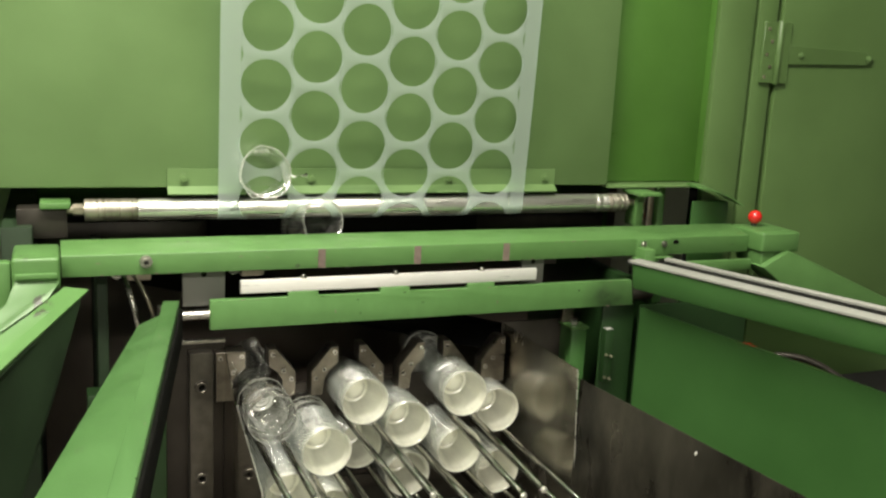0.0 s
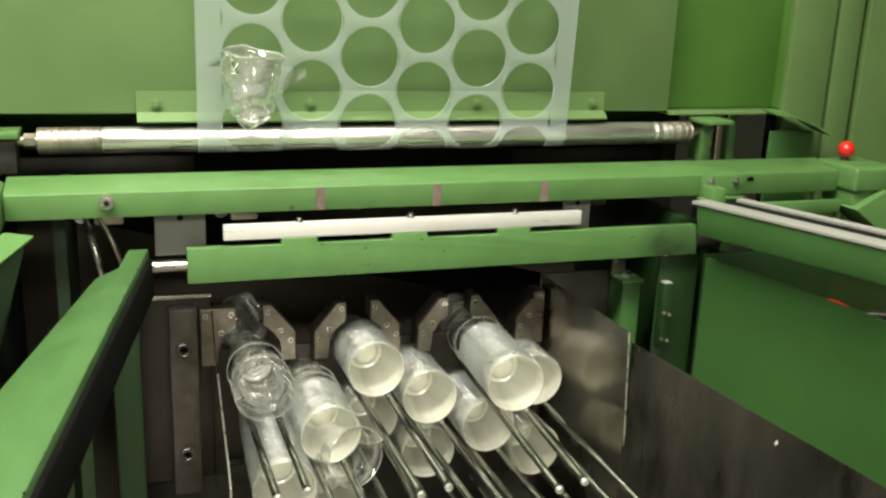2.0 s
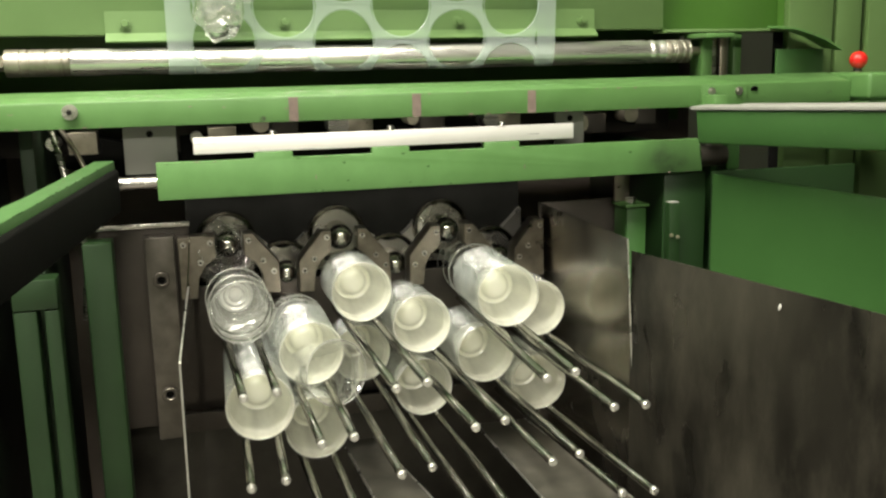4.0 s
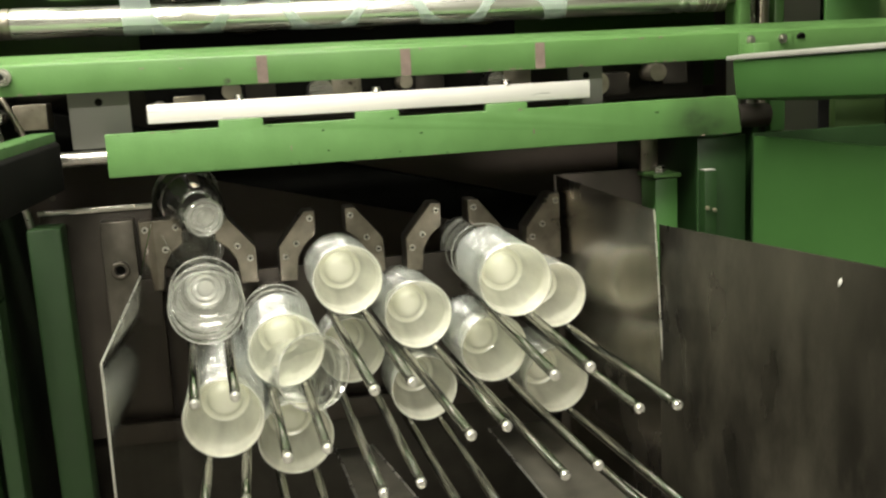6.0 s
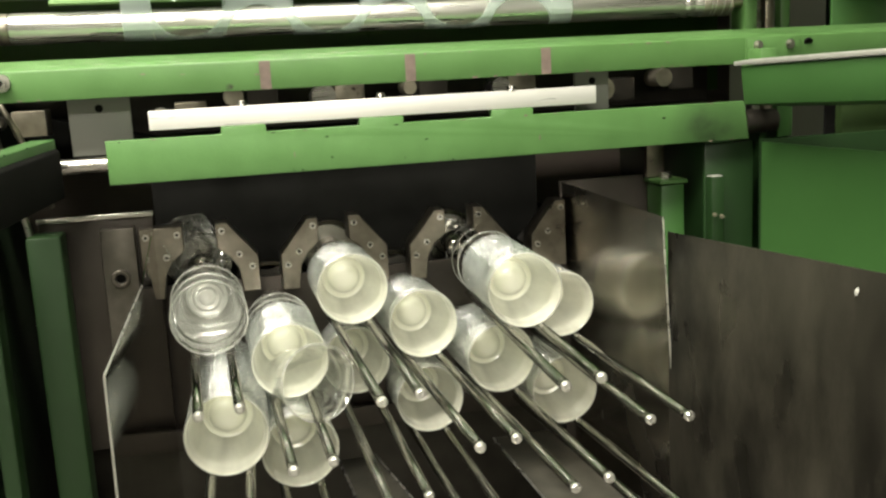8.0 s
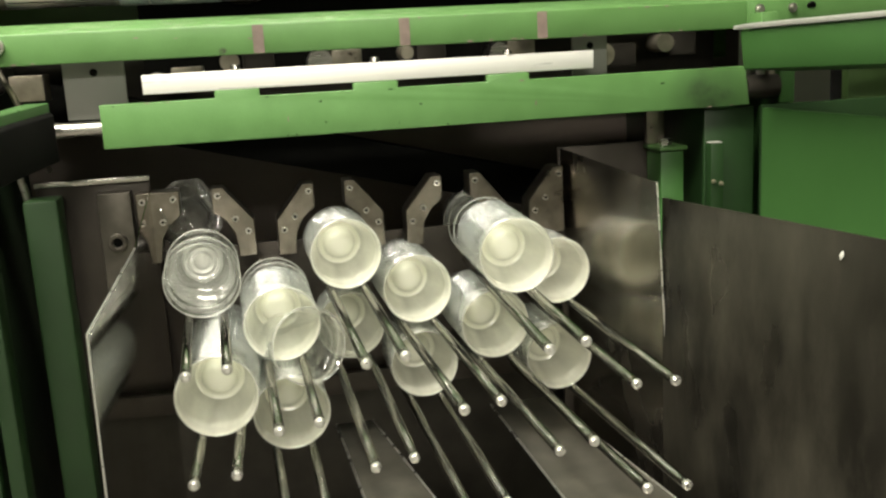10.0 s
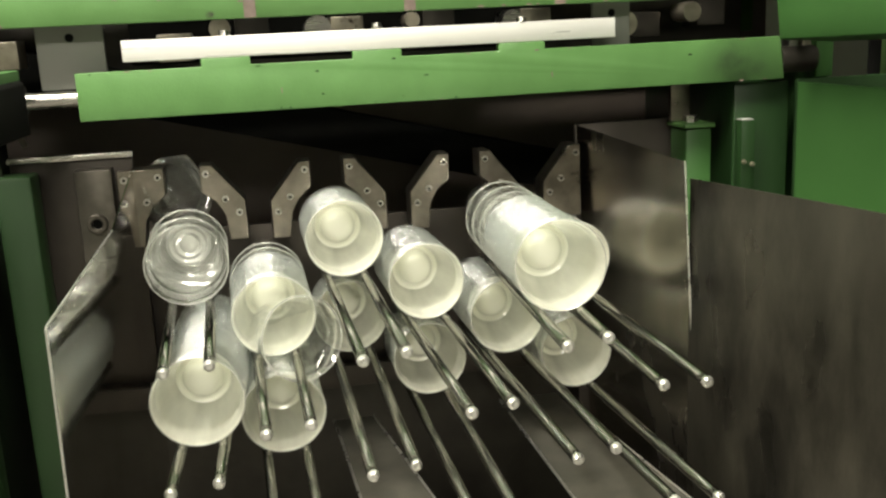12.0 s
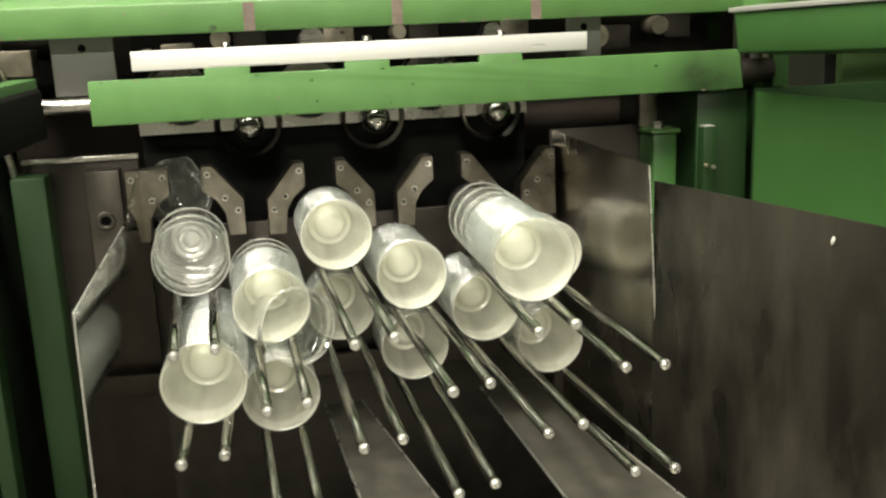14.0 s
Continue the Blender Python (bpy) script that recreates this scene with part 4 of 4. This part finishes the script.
hb2 = crumpled(cup_profile(), 3.0, 0.012)
grid = [[hb2.verts.new((0.030 + 0.0085 * i, 0.004 * math.sin(2.1 * i + j) - 0.004, -0.012 - 0.011 * j * (1 - 0.16 * i) + 0.004 * math.sin(1.7 * i * j))) for j in range(4)] for i in range(5)]
for i in range(4):
    for j in range(3):
        hb2.faces.new([grid[i][j], grid[i + 1][j], grid[i + 1][j + 1], grid[i][j + 1]])
hang = tagged(new("hanging_cup", finish("hanging_cup", hb2, CRUSHED)), "crumpled clear plastic cup clinging to the punched web", "plastic cup")
fallen = tagged(new("fallen_cup", finish("fallen_cup", crumpled(cup_profile(), 9.0, 0.004), CLEAR)), "dented clear plastic cup that drops onto a cup stack", "plastic cup")

n = 8
bead = crumpled([(CUP_R - 0.0002 + 0.0008 * math.cos(2 * math.pi * i / n), 0.0008 * math.sin(2 * math.pi * i / n)) for i in range(n + 1)], 3.0, 0.010)
part("rim", bead, RIM, hang, "bent rolled rim")
part("base", crumpled([(0.0, -0.083), (0.008, -0.0825), (0.013, -0.084), (0.019, -0.083)], 3.0, 0.010), FOOT, hang)

new("rim", RIMMESH).parent = fallen

crushed = tagged(new("crushed_cup", finish("crushed_cup", crumpled([(r, h * 0.62) for r, h in cup_profile()], 5.0, 0.014), CRUSHED)), "crushed clear cup wedged behind the first clear cups", "plastic cup")
loose = tagged(new("loose_cup", clear_mesh("loose_cup")), "clear plastic cup knocked loose behind the first bracket", "plastic cup")
for name, me in (("rim", RIMMESH), ("base", FOOTMESH)):
    new(name, me).parent = loose

# ---- forming tool that comes down behind the brackets ----
tool = thing("forming_tool", "polished steel forming tool with staggered round cavities", "mould tool")
tb = bmesh.new()
edge = [(CX[0] - 0.05 + 0.006 * k, 0.889 + 0.024 * math.cos(math.pi * (0.006 * k - 0.05) / (CX[1] - CX[0]))) for k in range(79)]
bm_prism(tb, [(CX[0] - 0.05, 0.832)] + edge + [(edge[-1][0], 0.832)], "y", PLANE + 0.075, PLANE + 0.088)
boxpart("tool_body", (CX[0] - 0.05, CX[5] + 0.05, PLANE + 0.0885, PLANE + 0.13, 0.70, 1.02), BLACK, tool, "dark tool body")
part("tool_plate", tb, TOOLPLATE, tool, "scalloped polished tool plate")
for i in range(6):
    c = bmesh.new()
    z = ROW[i % 2] + 0.036
    bm_lathe(c, [(0.0, -0.03), (0.014, -0.03), (0.016, -0.02), (0.030, -0.018), (0.033, 0.0), (0.038, 0.004), (0.0395, 0.002), (0.0405, -0.004)], 32, pose(CX[i], PLANE + 0.072, z, 90, 0, 0))
    part("cavity", c, TOOLSTEEL, tool, "polished cup cavity")
    e = bmesh.new()
    bm_lathe(e, [(0.0, 0.052), (0.008, 0.0505), (0.0135, 0.046), (0.0165, 0.039), (0.0175, 0.030), (0.0175, 0.0)], 28, pose(CX[i], PLANE + 0.077, z, 90, 0, 0))
    part("ejector", e, TOOLSTEEL, tool, "polished round-nosed ejector plug")


# ---- motion ----
CYCLE, FIRST = 3.4, 0.64
STROKE = 0.048


def eased(t, t0, t1):
    u = min(max((t - t0) / (t1 - t0), 0), 1)
    return u * u * (3 - 2 * u)


def carriage_shift(t):
    """How far the carriage has gone towards the tool at t."""
    s = 0.0
    for n in range(-1, 6):
        a = FIRST + CYCLE * n
        s += STROKE * (eased(t, a - 0.02, a + 0.16) - eased(t, a + 0.26, a + 0.46))
    return s


# how far each stack has been pushed along its rods by the end of each stroke, from before the first one on
PUSHED = {"A0": (-0.020, -0.010, 0.004, 0.005, 0.0), "A1": (-0.026, -0.008, -0.008, -0.006, -0.002), "A2": (-0.010, -0.004, 0.0, 0.004, 0.006),
          "A3": (-0.038, -0.026, -0.026, -0.026, -0.003), "A4": (-0.100, -0.012, -0.008, 0.002, 0.104), "A5": (-0.014, -0.004, 0.0, 0.004, 0.008),
          "B0": (-0.026, -0.010, 0.004, 0.018, 0.036), "B1": (-0.012, -0.004, 0.0, 0.003, 0.007)}


def push_shift(key, t):
    """How far a stack has been pushed forward along its rods at t."""
    steps = PUSHED.get(key, (-0.008, -0.004, 0.0, 0.004, 0.008))
    s = steps[0]
    for n in range(4):
        a = FIRST + CYCLE * n
        s += (steps[n + 1] - steps[n]) * eased(t, a + 0.24, a + 0.46)
    return s


def tool_pose(t):
    s = dip = 0.0
    for n in range(-1, 6):
        a = FIRST + CYCLE * n
        s += eased(t, a - 0.50, a - 0.08) - eased(t, a + 0.70, a + 0.90)
        dip += eased(t, a - 0.02, a + 0.12) - eased(t, a + 0.52, a + 0.66)
    r = 1 - s
    return pose(0, 0.05 * r, 0.30 * r - 0.045 * dip)


def motions():
    times = sorted({round(0.1 * i, 1) for i in range(141)})
    walk(carriage, [(t, pose(0, carriage_shift(t), 0)) for t in times])
    for ob, key in moving:
        base = ob.matrix_basis.copy()
        rows = []
        for t in times:
            rows.append((t, pose(0, carriage_shift(t), 0) @ base @ pose(0, 0, push_shift(key, t))))
        walk(ob, rows)
    walk(tool, [(t, tool_pose(t)) for t in times])
    feed = [(0.0, 0.0), (1.3, 0.0)] + [(1.3 + k / 30, FEED * eased(1.3 + k / 30, 1.3, 1.5)) for k in range(1, 7)] + [(14.0, FEED)]
    walk(web, [(t, WEB_POSE @ pose(0, 0, u)) for t, u in feed])
    for ob, z in web_strips:
        walk(ob, [(t, strip_pose(z, u)) for t, u in feed])
    walk(crushed, [(t, pose(-0.276, 0.080 + carriage_shift(t), 0.877, 62, 14, 25)) for t in times])
    # the clinging cup turns upright as the web jerks; the other drops on the second stack
    h0, h1 = pose(-0.267, 0.030, 1.180, 78, 0, 0), pose(-0.264, 0.034, 1.228, 6, 5, 0)
    walk(hang, [(0.0, h0), (1.3, h0), (1.4, pose(-0.265, 0.032, 1.20, 45, 3, 0)), (1.5, h1), (14.0, h1)])
    f0 = pose(-0.172, 0.062, 1.100, 78, 10, 20)
    land = stack_pose("A1", 0.022) @ pose(0.022, -0.014, 0.004, -12, 18, 0)
    shift = [(t, pose(0, carriage_shift(t), 0) @ land) for t in times if t >= 1.7]
    walk(fallen, [(0.0, f0), (1.28, f0), (1.4, pose(-0.182, 0.0, 1.10, 45, 10, 5)), (1.5, pose(-0.200, -0.05, 1.062, 75, 12, 0)), (1.6, pose(-0.185, -0.09, 0.88, 95, 10, 0))] + shift)

    # a cup is knocked loose by the third stroke, lies a moment above the bracket and drops into the press
    below, rest = pose(-0.285, 0.20, 0.60, 60, 0, 20), pose(-0.281, 0.105, 0.922, 78, 8, 192)
    walk(loose, [(0.0, below), (4.9, below), (5.1, pose(-0.288, 0.19, 0.80, 40, 0, 60)), (5.3, pose(-0.290, 0.15, 0.94, 55, 4, 120)), (5.5, rest), (6.8, rest),
                 (6.9, pose(-0.290, 0.15, 0.88, 40, 4, 140)), (7.0, pose(-0.288, 0.19, 0.70, 30, 0, 100)), (7.1, below), (14.0, below)])


motions()
